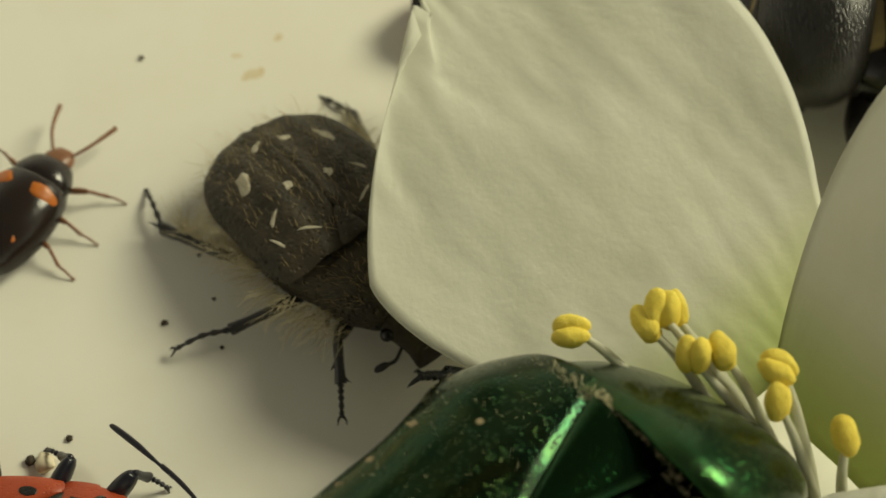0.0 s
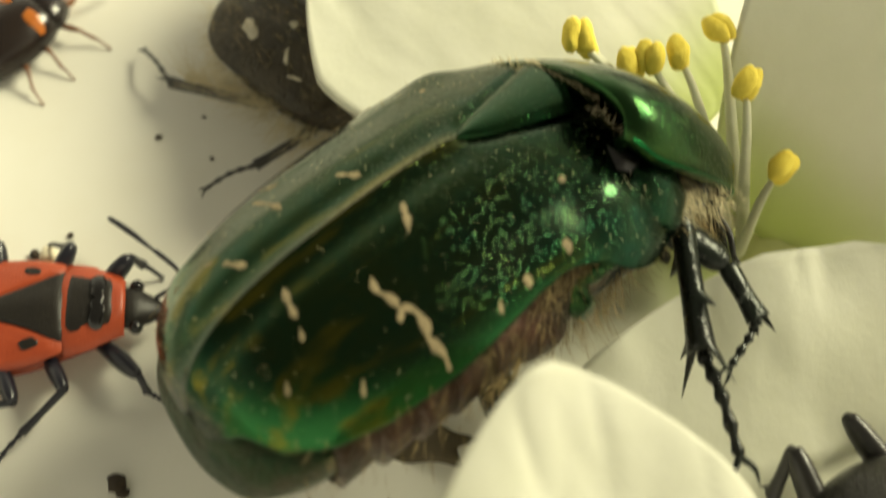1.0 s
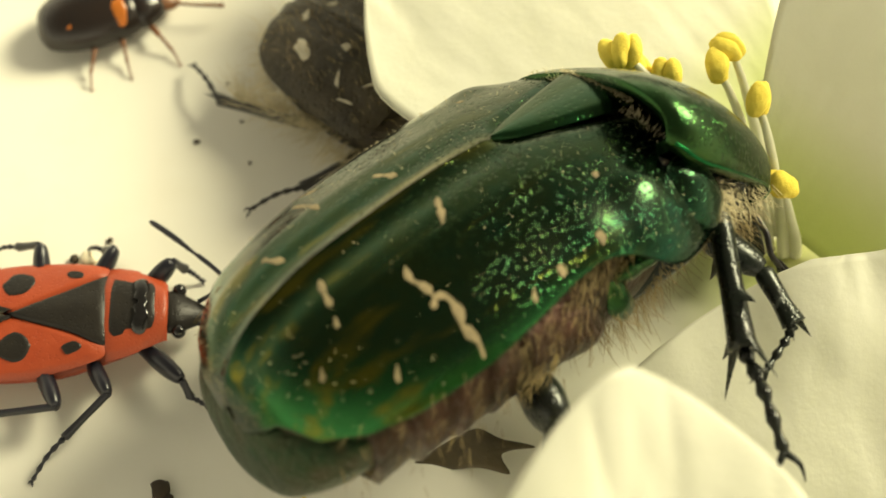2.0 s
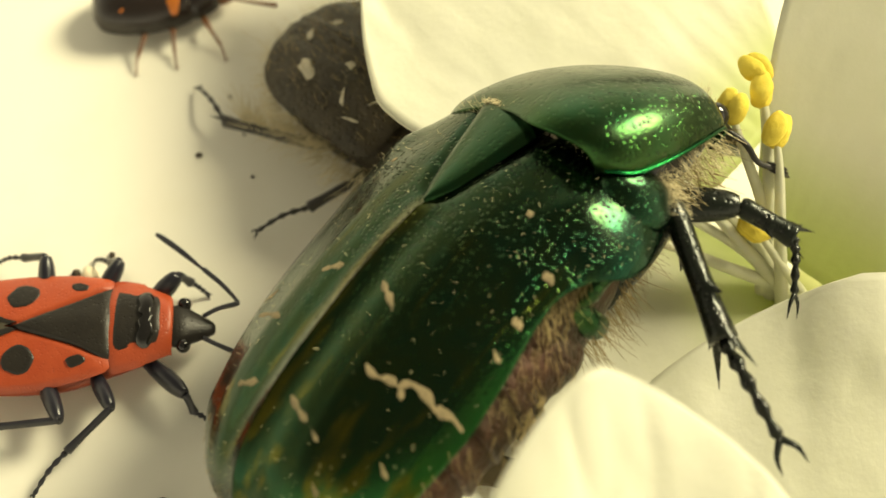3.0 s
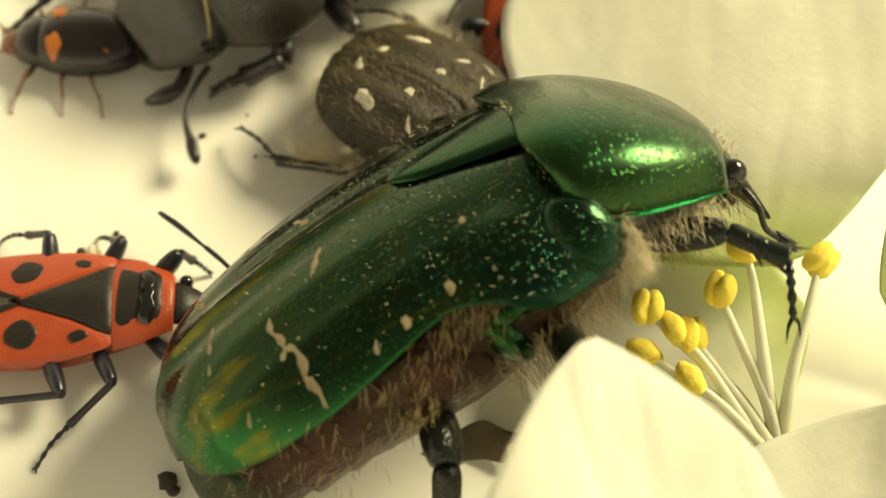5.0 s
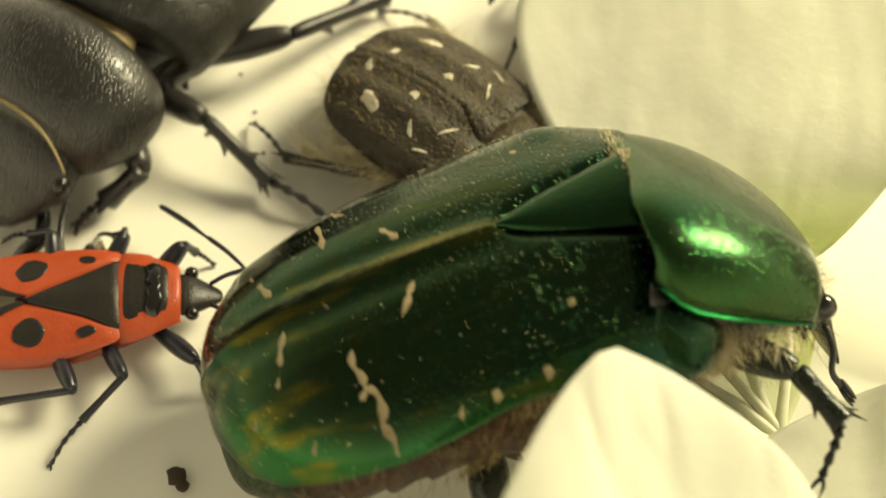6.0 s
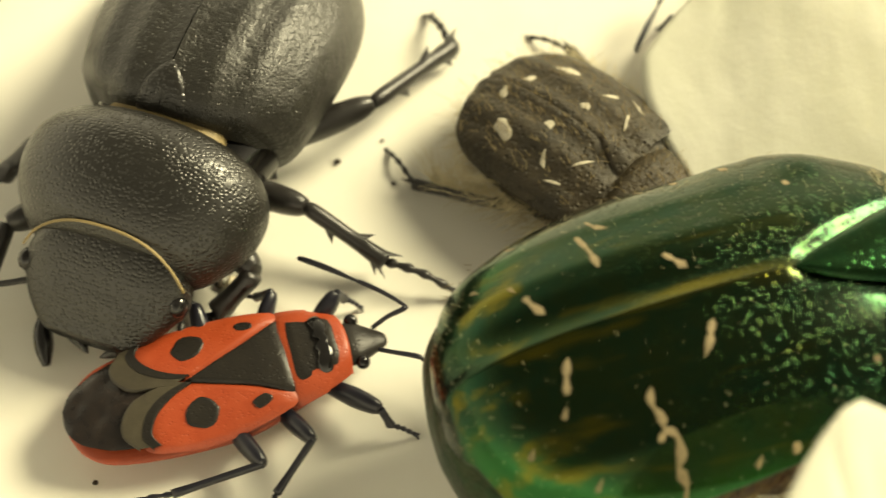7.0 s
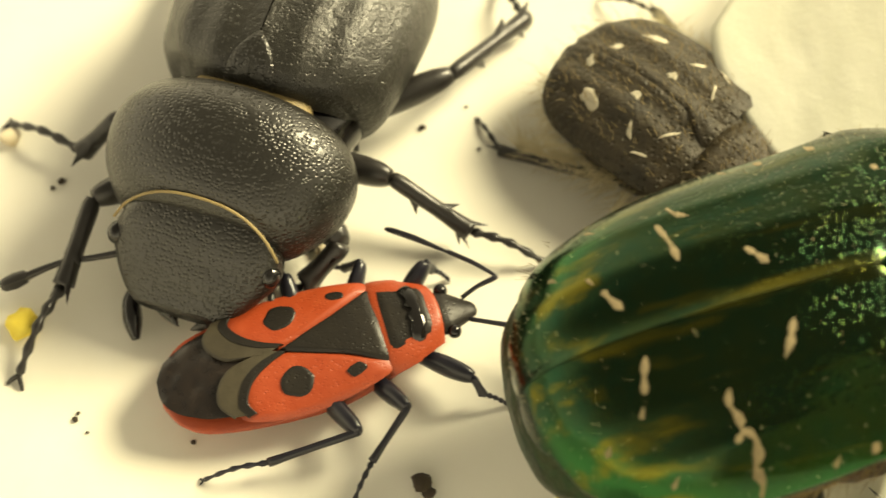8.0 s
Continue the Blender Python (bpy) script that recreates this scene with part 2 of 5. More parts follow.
def tube(bm, pts, n=8, steps=0, flat=1.0):
    """A round limb through points (x, y, z, radius)."""
    line = spline(pts, steps or 4 * len(pts))
    rings = []
    side = None
    for i, p in enumerate(line):
        a, b = line[max(i - 1, 0)], line[min(i + 1, len(line) - 1)]
        way = Vector((b - a)[:3]).normalized()
        side = way.cross(Vector((0.13, 0.21, 0.97))) if side is None else side - way * side.dot(way)
        side.normalize()
        up = way.cross(side)
        rings.append([Vector(p[:3]) + (side * math.cos(t) * flat + up * math.sin(t)) * max(p[3], 0.004) for t in [2 * math.pi * j / n for j in range(n)]])
    skin(bm, rings)
    return bm


def loft(bm, secs, n=28, steps=24, square=1.0, rough=0.0):
    """A body along x: sections (x, y, half width, z of the rim, height above it, depth below it)."""
    rings = []
    for x, y, w, z, top, low in spline(secs, steps):
        ring = []
        for j in range(n):
            t = 2 * math.pi * j / n
            c, s = math.cos(t), math.sin(t)
            yy = y + w * math.copysign(abs(c) ** square, c)
            zz = z + (top if s > 0 else low) * math.copysign(abs(s) ** 0.9, s)
            p = Vector((x, yy, zz))
            if rough:
                p += noise.noise_vector(p * 1.7) * rough
            ring.append(p)
        rings.append(ring)
    skin(bm, rings)
    return bm


def ball(bm, at, r, stretch=(1, 1, 1), turn=None, n=12):
    m = Matrix.Translation(at) @ (turn or Matrix()) @ Matrix.Diagonal((r * stretch[0], r * stretch[1], r * stretch[2], 1))
    bmesh.ops.create_uvsphere(bm, u_segments=n, v_segments=max(6, n * 2 // 3), radius=1, matrix=m)
    return bm


def drape(bm, outline, height, lift=0.02, rings=6, n=40):
    """A thin flake with the given outline (x, y), laid on the surface z = height(x, y)."""
    edge = spline(list(outline) + [outline[0]], n + 1)[:-1]
    cx, cy = np.mean(edge, axis=0)
    mid = bm.verts.new((cx, cy, height(cx, cy) + lift))
    last = None
    for k in range(1, rings + 1):
        f = k / rings
        row = []
        for x, y in edge:
            px, py = cx + (x - cx) * f, cy + (y - cy) * f
            row.append(bm.verts.new((px, py, height(px, py) + lift * (1.0 if k < rings else -0.6))))
        for i in range(n):
            if last:
                bm.faces.new((last[i], last[(i + 1) % n], row[(i + 1) % n], row[i]))
            else:
                bm.faces.new((mid, row[i], row[(i + 1) % n]))
        last = row
    return bm


def strip(bm, one, two, height, lift, n=24):
    """A thin band between two lines (x, y), laid on the surface z = height(x, y)."""
    rows = []
    for a, b in zip(spline(one, n), spline(two, n)):
        rows.append([(a[0] + (b[0] - a[0]) * k, a[1] + (b[1] - a[1]) * k) for k in (0, 0.02, 0.15, 0.3, 0.45, 0.6, 0.75, 0.88, 0.98, 1)])
    skin(bm, [[(x, y, height(x, y) + (lift if 0 < i < 9 else -0.03)) for i, (x, y) in enumerate(row)] for row in rows], close=False)
    return bm


def oval(x, y, a, b, turn=0.0, n=12, wild=0.0):
    rnd = random.Random(round(x * 100 + y * 1000 + a * 77))
    c, s = math.cos(radians(turn)), math.sin(radians(turn))
    out = []
    for i in range(n):
        t = 2 * math.pi * i / n
        k = 1 + rnd.uniform(-wild, wild)
        px, py = a * math.cos(t) * k, b * math.sin(t) * k
        out.append((x + px * c - py * s, y + px * s + py * c))
    return out


def thorn(bm, face, way, length):
    """Draws one face of a limb out into a thorn."""
    out = (face.normal * 1.0 + way * 0.9).normalized() * length
    centre = face.calc_center_median() + out
    made = bmesh.ops.extrude_discrete_faces(bm, faces=[face])["faces"][0]
    for v in made.verts:
        v.co = centre + (v.co - centre) * 0.04


def limb(thing_ob, pts, radii, mat, tarsus=True, spikes=0, claw=0.3, spur=0.0, label="", name="leg"):
    """A jointed leg: hip, knee, ankle, toe. The thigh carries the shin, and the shin's foot hangs on the thigh too."""
    root = Vector(pts[0])
    hip, knee, ankle, toe = [Vector(p) - root for p in pts]
    a, b, c, d = radii
    bm = bmesh.new()
    mid = hip.lerp(knee, 0.5)
    tube(bm, [(*hip, a * 0.75), (*mid, a), (*hip.lerp(knee, 0.85), a * 0.85), (*knee, a * 0.55)], n=10, steps=14, flat=0.75)
    leg = part(name, bm, mat, thing_ob, label, at=root)
    bm = bmesh.new()
    n, steps = 10, 16
    tube(bm, [(*knee, b * 0.75), (*knee.lerp(ankle, 0.12), b), (*knee.lerp(ankle, 0.6), b * 0.95), (*ankle, b * 1.2)], n=n, steps=steps, flat=0.8)
    way = (ankle - knee).normalized()
    bm.faces.ensure_lookup_table()
    faces = list(bm.faces)
    for i in range(spikes):
        f = 0.3 + 0.62 * i / max(spikes - 1, 1)
        thorn(bm, faces[int(f * (steps - 1)) * n + (1 if i % 2 else n // 2 + 1)], way, b * 1.4)
    if spur:
        for k in (1, n // 2 + 1):
            thorn(bm, faces[(steps - 2) * n + k], way * 2.2, spur)
    part("shin", bm, mat, leg)
    if tarsus:
        bm = bmesh.new()
        bend = Vector((0, 0, 0.12 * (toe - ankle).length))
        line = spline([ankle, ankle.lerp(toe, 0.5) + bend, toe], 16)
        tube(bm, [(*p, d * (0.6, 0.85, 1.1)[i % 3] * (1.15 - 0.3 * i / 15)) for i, p in enumerate(line)], n=7, steps=31)
        way = (Vector(line[-1]) - Vector(line[-2])).normalized()
        for s in (-1, 1):
            o = way.cross(Vector((0, 0, 1))).normalized() * s * claw * 0.45
            tube(bm, [(*toe, d * 0.6), (*(toe + way * claw * 0.6 + o), d * 0.4), (*(toe + way * claw + o * 1.2 - Vector((0, 0, claw * 0.5))), 0.01)], n=5, steps=7)
        part("foot", bm, mat, leg)
    return leg


def feeler(pts, mat, parent, club=0.0, name="antenna"):
    bm = bmesh.new()
    tube(bm, pts, n=7)
    if club:
        p = Vector(pts[-1][:3])
        way = (p - Vector(pts[-2][:3])).normalized()
        for s in (-1, 0, 1):
            o = Vector((0, 0, s * club * 0.28))
            ball(bm, p + way * club * 0.6 + o, club, (1, 0.42, 0.16), way.to_track_quat("X", "Z").to_matrix().to_4x4(), n=8)
    return part(name, bm, mat, parent)


def fur(spots, mat, parent, length, r=0.012, wild=0.5, name="hair", label="", seed=3):
    """Many single hairs; spots yields (place, way)."""
    rnd = random.Random(seed)
    bm = bmesh.new()
    for p, w in spots:
        p, w = Vector(p), Vector(w).normalized()
        w = (w + Vector([rnd.gauss(0, wild) for _ in range(3)]) * 0.6).normalized()
        k = length * rnd.uniform(0.5, 1.2)
        bend = Vector([rnd.gauss(0, 0.16) for _ in range(3)]) * k
        tube(bm, [(*p, r), (*(p + w * k * 0.5 + bend * 0.4), r * 0.8), (*(p + w * k + bend), 0.003)], n=3, steps=4)
    return part(name, bm, mat, parent, label, kind="stuff")


# ---- the dish and the table under it ----
def dish():
    bm = bmesh.new()
    prof = [(0, 0), (30, 0), (70, 0), (110, 0), (128, 0.8), (140, 4), (149, 10), (153, 15), (154.5, 15.6), (156, 15), (152, 9), (142, 2), (128, -1.6), (60, -2.0), (0, -2.0)]
    n = 96
    rings = [[(r * math.cos(2 * math.pi * i / n), r * math.sin(2 * math.pi * i / n), z) for i in range(n)] for r, z in prof[1:-1]]
    rows = skin(bm, rings, caps=False)
    for row, z in ((rows[0], 0), (rows[-1], -2.0)):
        mid = bm.verts.new((0, 0, z))
        for i in range(n):
            bm.faces.new((row[i], row[(i + 1) % n], mid))
    ob = part("floor", bm, DISH, None, at=(10, 0, 0))
    return tagged(ob, "white glazed dish floor with faint smudges and crumbs", "dish", kind="structure")


def table():
    bm = bmesh.new()
    bmesh.ops.create_cube(bm, size=1, matrix=Matrix.Translation((0, 0, -14)) @ Matrix.Diagonal((1600, 1200, 24, 1)))
    bmesh.ops.bevel(bm, geom=bm.edges[:], offset=3, segments=2, affect="EDGES")
    tagged(part("table_top", bm, TABLE), "brown wooden table top under the dish", "table", kind="structure")


dish()
table()


# ---- the green rose chafer ----
SHELL = [  # x, height of the seam, half width
    (-7.0, 3.45, 0.6), (-6.93, 3.85, 1.5), (-6.75, 4.3, 2.3), (-6.2, 4.95, 3.05), (-5.3, 5.5, 3.6), (-3.8, 5.95, 4.1), (-2.0, 6.2, 4.4), (0.0, 6.35, 4.5),
    (1.6, 6.35, 4.5), (2.6, 6.3, 4.55), (3.4, 6.22, 4.72), (4.3, 6.1, 4.65), (5.3, 5.98, 4.35), (6.2, 5.8, 4.0),
]


SHELL_TABLE = np.array(SHELL)
EDGE = np.array([(-7.0, 0.45), (-6.65, 0.46), (-6.14, 0.67), (-5.3, 0.80), (-4.0, 0.85), (-2.2, 0.84), (-0.6, 0.79), (0.75, 0.74),
                 (1.6, 0.745), (2.0, 0.77), (2.7, 0.83), (3.6, 0.95), (4.2, 0.99), (6.3, 1.0)])   # x, where the side is cut off, with the waist behind the shoulder


def shell_at(u, v):
    """Right wing case, u from the tip (0) to the shoulder (1), v from the seam (0) to the rim (1)."""
    s = max(0.0, min(1.0, u)) * (len(SHELL) - 1)
    j = min(int(s), len(SHELL) - 2)
    f = s - j
    p = SHELL_TABLE
    a, b, c, d = p[max(j - 1, 0)], p[j], p[j + 1], p[min(j + 2, len(SHELL) - 1)]
    x, zs, w = 0.5 * (2 * b + (c - a) * f + (2 * a - 5 * b + 4 * c - d) * f * f + (3 * b - a - 3 * c + d) * f ** 3)
    t = v * float(np.interp(x, EDGE[:, 0], EDGE[:, 1])) * math.pi / 2
    k = math.sin(t) ** 0.92
    drop = 1 - max(math.cos(t), 0.0) ** 1.15
    deep = 2.6 - 0.6 * max(0.0, 0.25 - u) / 0.25 - 0.35 * math.exp(-((x - 2.2) / 1.1) ** 2)
    y, z = w * k, zs - deep * drop
    rear = max(0.0, min(1.0, (0.86 - u) / 0.35))
    z += 0.10 * math.exp(-(y / 0.16) ** 2) * rear                      # raised seam
    z -= 0.07 * math.exp(-((y - 0.6) / 0.35) ** 2) * rear              # groove beside it
    z += 0.022 * math.exp(-((y - 1.75) / 0.2) ** 2) * rear + 0.025 * math.exp(-((y - 3.0) / 0.18) ** 2) * rear   # two ribs
    z -= 0.05 * math.exp(-((y - 2.5) / 0.5) ** 2) * rear * 0.8
    z += 0.22 * math.exp(-((y - 3.5) / 0.6) ** 2 - ((x - 4.0) / 0.8) ** 2)   # shoulder knob
    z += 0.12 * math.exp(-((y - 2.9) / 0.6) ** 2 - ((x + 5.1) / 0.6) ** 2)   # hump near the tip
    if x > 1.7:                                                        # bed of the shield between the wing cases
        f = min(1.0, max(0.0, (6.0 - x) / 4.0))
        d = y - 1.38 * (1 - f) ** 0.75
        z -= 0.14 * (math.exp(-(d / 0.22) ** 2) if d > 0 else 1.0) * min(1.0, (x - 1.7) / 0.6)
    x -= 0.45 * (k ** 3) * max(0.0, (u - 0.7) / 0.3) ** 2
    open_seam = 0.015
    return Vector((x, -(y + open_seam), z))


def shell_z(x, y):
    """Height of the wing cases over a point, for marks."""
    u, v = 0.5, 0.5
    for _ in range(4):
        lo, hi = 0.0, 1.0
        for _ in range(12):
            m = (lo + hi) / 2
            lo, hi = (m, hi) if shell_at(m, v).x < x else (lo, m)
        u, lo, hi = lo, 0.0, 1.0
        for _ in range(12):
            m = (lo + hi) / 2
            lo, hi = (m, hi) if -shell_at(u, m).y < abs(y) else (lo, m)
        v = lo
    return shell_at(u, v).z


def wing_case(parent, side):
    bm = bmesh.new()
    nu, nv = 90, 44
    outer = [[shell_at(i / nu, j / nv) for j in range(nv + 1)] for i in range(nu + 1)]
    rows = []
    for i in range(nu + 1):
        row = [bm.verts.new((p.x, p.y * side, p.z)) for p in outer[i]]
        inner = outer[i][-1]
        row.append(bm.verts.new((inner.x, (inner.y - 0.03) * side, inner.z - 0.09)))
        row.append(bm.verts.new((inner.x, (inner.y + 0.12) * side, inner.z - 0.16)))
        row.append(bm.verts.new((inner.x, (inner.y + 0.55) * side, inner.z + 0.05)))
        rows.append(row)
    for a, b in zip(rows, rows[1:]):
        for i in range(len(a) - 1):
            bm.faces.new((a[i], a[i + 1], b[i + 1], b[i]))
    front = [bm.verts.new(v.co + Vector((0.05, 0, -0.35))) for v in rows[-1]]
    back = [bm.verts.new(v.co + Vector((0.12, 0, -0.30))) for v in rows[0]]
    for row, other in ((rows[-1], front), (rows[0], back)):
        for i in range(len(row) - 1):
            bm.faces.new((row[i], row[i + 1], other[i + 1], other[i]))
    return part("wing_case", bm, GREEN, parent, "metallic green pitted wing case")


def chalk(parent, line, width, side, label=""):
    """A chalky streak on a wing case; line of (x, y) with y counted from the seam."""
    bm = bmesh.new()
    pts = spline(line, 7 * len(line))
    rnd = random.Random(int(line[0][0] * 1000 + width * 100) + 7)
    rows = []
    for i, p in enumerate(pts):
        a, b = pts[max(i - 1, 0)], pts[min(i + 1, len(pts) - 1)]
        d = np.array([b[0] - a[0], b[1] - a[1]])
        d /= np.linalg.norm(d) + 1e-9
        e = min(1.0, 0.35 + 3.0 * min(i, len(pts) - 1 - i) / len(pts))
        pulse = 0.8 + 0.3 * math.sin(i * 0.5 + width * 40)
        w = width * 0.85 * e * pulse * rnd.uniform(0.7, 1.15)
        row = []
        for f in (-1.0, -0.5, 0.0, 0.5, 1.0):
            x, y = p[0] - d[1] * w * f, p[1] + d[0] * w * f
            row.append(bm.verts.new((x, -y * side, shell_z(x, y) + (0.012 if abs(f) < 1 else 0.003))))
        rows.append(row)
    for a, b in zip(rows, rows[1:]):
        for i in range(4):
            bm.faces.new((a[i], a[i + 1], b[i + 1], b[i]))
    part("chalk_mark", bm, CHALK, parent, label)


NECK = (5.98, 0.38, 5.58)
NECK_SHIFT = Vector((0.1, 0, -1.3))      # from the joint to the middle of the thorax


def green_beetle():
    top = thing("rose_chafer", "metallic green rose chafer beetle climbing on a white flower", "beetle")
    # trunk and belly
    bm = bmesh.new()
    loft(bm, [(-6.6, 0, 1.4, 2.7, 0.6, 1.0), (-6.2, 0, 2.2, 3.0, 0.75, 1.6), (-5.2, 0, 3.2, 3.1, 0.7, 2.0), (-3.6, 0, 3.75, 3.2, 0.9, 2.4), (-1.5, 0, 3.95, 3.3, 1.1, 2.7),
              (0.8, 0, 3.92, 3.4, 1.2, 3.0), (2.4, 0, 3.85, 3.6, 1.4, 3.0), (4.0, 0, 3.6, 3.5, 1.5, 2.6), (5.4, 0, 3.0, 3.4, 1.5, 2.2), (6.3, 0, 2.2, 3.3, 1.0, 1.4)], n=40, steps=40, rough=0.04, square=0.62)
    belly = part("belly", bm, COPPER, top, "coppery brown hairy underside")
    bm = bmesh.new()
    loft(bm, [(4.0, 0, 3.7, 3.4, 2.2, 1.7), (5.2, 0, 3.9, 3.45, 2.1, 1.8), (6.2, 0, 3.4, 3.2, 1.6, 1.7), (7.0, 0, 2.8, 2.8, 1.1, 1.4), (7.8, 0, 2.0, 2.5, 0.7, 1.0)], n=36, steps=18, rough=0.08, square=0.8)
    part("breast", bm, BREAST, top, "brown hairy breast")
    for i, x in enumerate((-4.4, -3.3, -2.2, -1.1, 0.0)):     # plates along the flank
        for side in (-1, 1):
            bm = bmesh.new()
            w, z = ((3.45, 3.05), (3.75, 3.15), (3.88, 3.2), (3.95, 3.25), (3.96, 3.3))[i]
            rings = []
            for s in (-0.62, -0.52, -0.3, 0.1, 0.4, 0.55, 0.62):
                r = 0.13 - 0.10 * s if abs(s) < 0.6 else -0.06
                ring = []
                for k in range(14):
                    a = -1.25 + 1.75 * k / 13
                    c = math.cos(a) ** 0.62
                    ring.append(Vector((x + s * 1.05 - 0.25 * k / 13, side * (w + r) * c, z + (2.4 + r) * math.sin(a) * (1.0 if a < 0 else 0.55))))
                rings.append([p + noise.noise_vector(p * 1.9) * 0.05 for p in ring])
            skin(bm, rings, close=False)
            part("side_plate", bm, COPPER, belly)
    bm = bmesh.new()
    loft(bm, [(-4.6, 0, 3.4, 3.0, 0.6, 2.1), (-5.6, 0, 3.2, 2.9, 0.7, 2.2), (-6.4, 0, 2.65, 2.6, 0.85, 1.95), (-6.9, 0, 1.95, 2.2, 0.9, 1.45), (-7.12, 0, 0.9, 1.85, 0.6, 0.7)], n=30, steps=22)
    part("tail_plate", bm, PYGID, top, "dull green and brown tail plate")
    for side in (1, -1):
        wing_case(top, side)
    # scutellum
    bm = bmesh.new()
    rows = []
    for i in range(15):
        f = i / 14
        x = 6.0 - 4.0 * f
        w = 1.38 * (1 - f) ** 0.75 + 0.02
        rows.append([(x, w * k, 6.03 + 0.34 * f + 0.15 * (1 - k ** 2) * (1 - f * 0.6) - 0.16 * max(0.0, 1 - f / 0.12) ** 2 - (0.12 if abs(k) > 0.99 else 0)) for k in [-1 + 2 * j / 12 for j in range(13)]])
    skin(bm, rows, close=False)
    part("scutellum", bm, SCUTE, top, "smooth green triangular shield")
    # chalk marks, alike on both wing cases
    for side in (1, -1):
        if side == 1:
            chalk(top, [(-0.43, 0.73), (-0.60, 1.0), (-0.72, 1.25), (-0.97, 1.59)], 0.12, side)
            chalk(top, [(-2.41, 1.88), (-2.52, 2.2), (-2.38, 2.55), (-2.40, 2.85)], 0.12, side)
            chalk(top, [(-2.40, 2.80), (-2.16, 3.02), (-2.14, 3.4), (-2.26, 3.65), (-2.14, 3.95), (-2.2, 4.2)], 0.145, side)
            chalk(top, [(-2.34, 2.85), (-2.60, 3.05)], 0.10, side)
            chalk(top, [(-4.02, 0.56), (-4.2, 1.0), (-4.32, 1.42)], 0.13, side)
            chalk(top, [(-4.42, 1.68), (-4.55, 1.92)], 0.08, side)
        else:
            chalk(top, [(-0.50, 0.78), (-0.68, 1.02), (-0.90, 1.32)], 0.13, side)
            chalk(top, [(-2.51, 1.51), (-2.50, 2.05), (-2.60, 2.79)], 0.13, side)
            chalk(top, [(-1.75, 2.75), (-2.05, 2.95), (-2.15, 3.25)], 0.10, side)
            chalk(top, [(-4.15, 0.73), (-4.35, 1.1), (-4.45, 1.4)], 0.13, side)
            chalk(top, [(-4.6, 1.65), (-4.7, 1.9)], 0.07, side)
        chalk(top, [(-4.0, 3.3), (-4.2, 3.5)], 0.08, side)
        chalk(top, [(3.15, 2.58), (3.0, 2.75)], 0.11, side)
        chalk(top, [(2.05, 3.8), (1.9, 4.05)], 0.14, side)
        chalk(top, [(0.70, 3.85), (0.52, 4.05)], 0.12, side)
        chalk(top, [(-0.25, 3.9), (-0.42, 4.1)], 0.08, side)
        chalk(top, [(-5.35, 2.2), (-5.5, 2.4)], 0.08, side)
    # thorax with the head: turns on the neck
    chest = part("thorax", thorax_mesh(), GREEN_SMOOTH, top, "smooth shining green thorax shield", at=NECK)
    rows = thorax_rows()
    bm = bmesh.new()
    for edge in (1, -2):                  # along the two sides
        line = [r[edge] for r in rows[5:-1:3]]
        tube(bm, [(*(p + Vector((0, 0, 0.02))), 0.05) for p in line], n=6, steps=4 * len(line))
    part("rim", bm, RIM, chest, "thin shining rim of the thorax shield")
    bm = bmesh.new()
    loft(bm, [(0.2, 0, 3.2, -0.4, 0.5, 1.7), (2.0, 0, 3.2, -0.7, 0.5, 1.6), (4.3, 0, 2.1, -0.95, 0.5, 1.1), (5.2, 0, 1.4, -1.0, 0.4, 0.7)], n=24, steps=16)
    part("throat", bm, LEG_BLACK, chest, "blackish hairy throat")
    bm = bmesh.new()
    loft(bm, [(4.7, 0, 1.55, -0.45, 0.75, 0.9), (5.4, 0, 1.55, -0.85, 0.75, 0.8), (5.95, 0, 1.25, -1.45, 0.6, 0.6), (6.4, 0, 1.12, -2.05, 0.4, 0.4), (6.75, 0, 1.05, -2.55, 0.2, 0.25), (6.85, 0, 0.95, -2.7, 0.1, 0.12)], n=26, steps=22, square=0.75, rough=0.03)
    part("head", bm, LEG_GREEN, chest, "dark green squarish head")
    for s in (-1, 1):
        bm = bmesh.new()
        ball(bm, (5.5, s * 1.45, -0.85), 0.42, (1, 0.75, 0.95))
        part("eye", bm, BLACK_GLOSS, chest, "glossy black eye")
        feeler([(5.95, s * 1.15, -1.5, 0.09), (6.2, s * 1.5, -2.0, 0.10), (6.3, s * 1.7, -2.6, 0.09), (6.7, s * 1.75, -2.95, 0.11)], LEG_BLACK, chest, club=0.42)
    fur([((random.uniform(4.3, 6.0), s * random.uniform(0.6, 1.3), -1.7 + random.uniform(-0.3, 0.3)), (0.3, s * 0.6, -1)) for s in (-1, 1) for _ in range(60)], HAIR, chest, 0.6, name="mouth_hair", label="tan hair round the mouth")
    fur([((random.uniform(5.0, 5.7), random.uniform(-1.5, 1.5), random.uniform(-0.45, -0.1)), (0.5, 0, 0.9)) for _ in range(200)], HAIR_PALE, chest, 0.32, r=0.009, name="neck_hair")
    fur([((random.uniform(0.2, 4.0), s * random.uniform(1.6, 2.9), random.uniform(-2.0, -1.3)), (0.2, s, -1)) for s in (-1, -1, 1) for _ in range(230)], HAIR, chest, 0.7, name="throat_hair", label="tan hair under the thorax")
    fur([((random.uniform(0.2, 4.4), s * random.uniform(2.5, 3.3), random.uniform(-1.5, -0.6)), (0.1, s * 0.8, -0.9)) for s in (-1, -1, 1) for _ in range(170)], HAIR_PALE, chest, 0.55, r=0.011, name="rim_hair", label="pale hair below the thorax rim")
    for ob in chest.children:
        if ob.name != "rim":
            ob.location = (NECK_SHIFT - Vector((0.45, 0, 0.1))) * MM
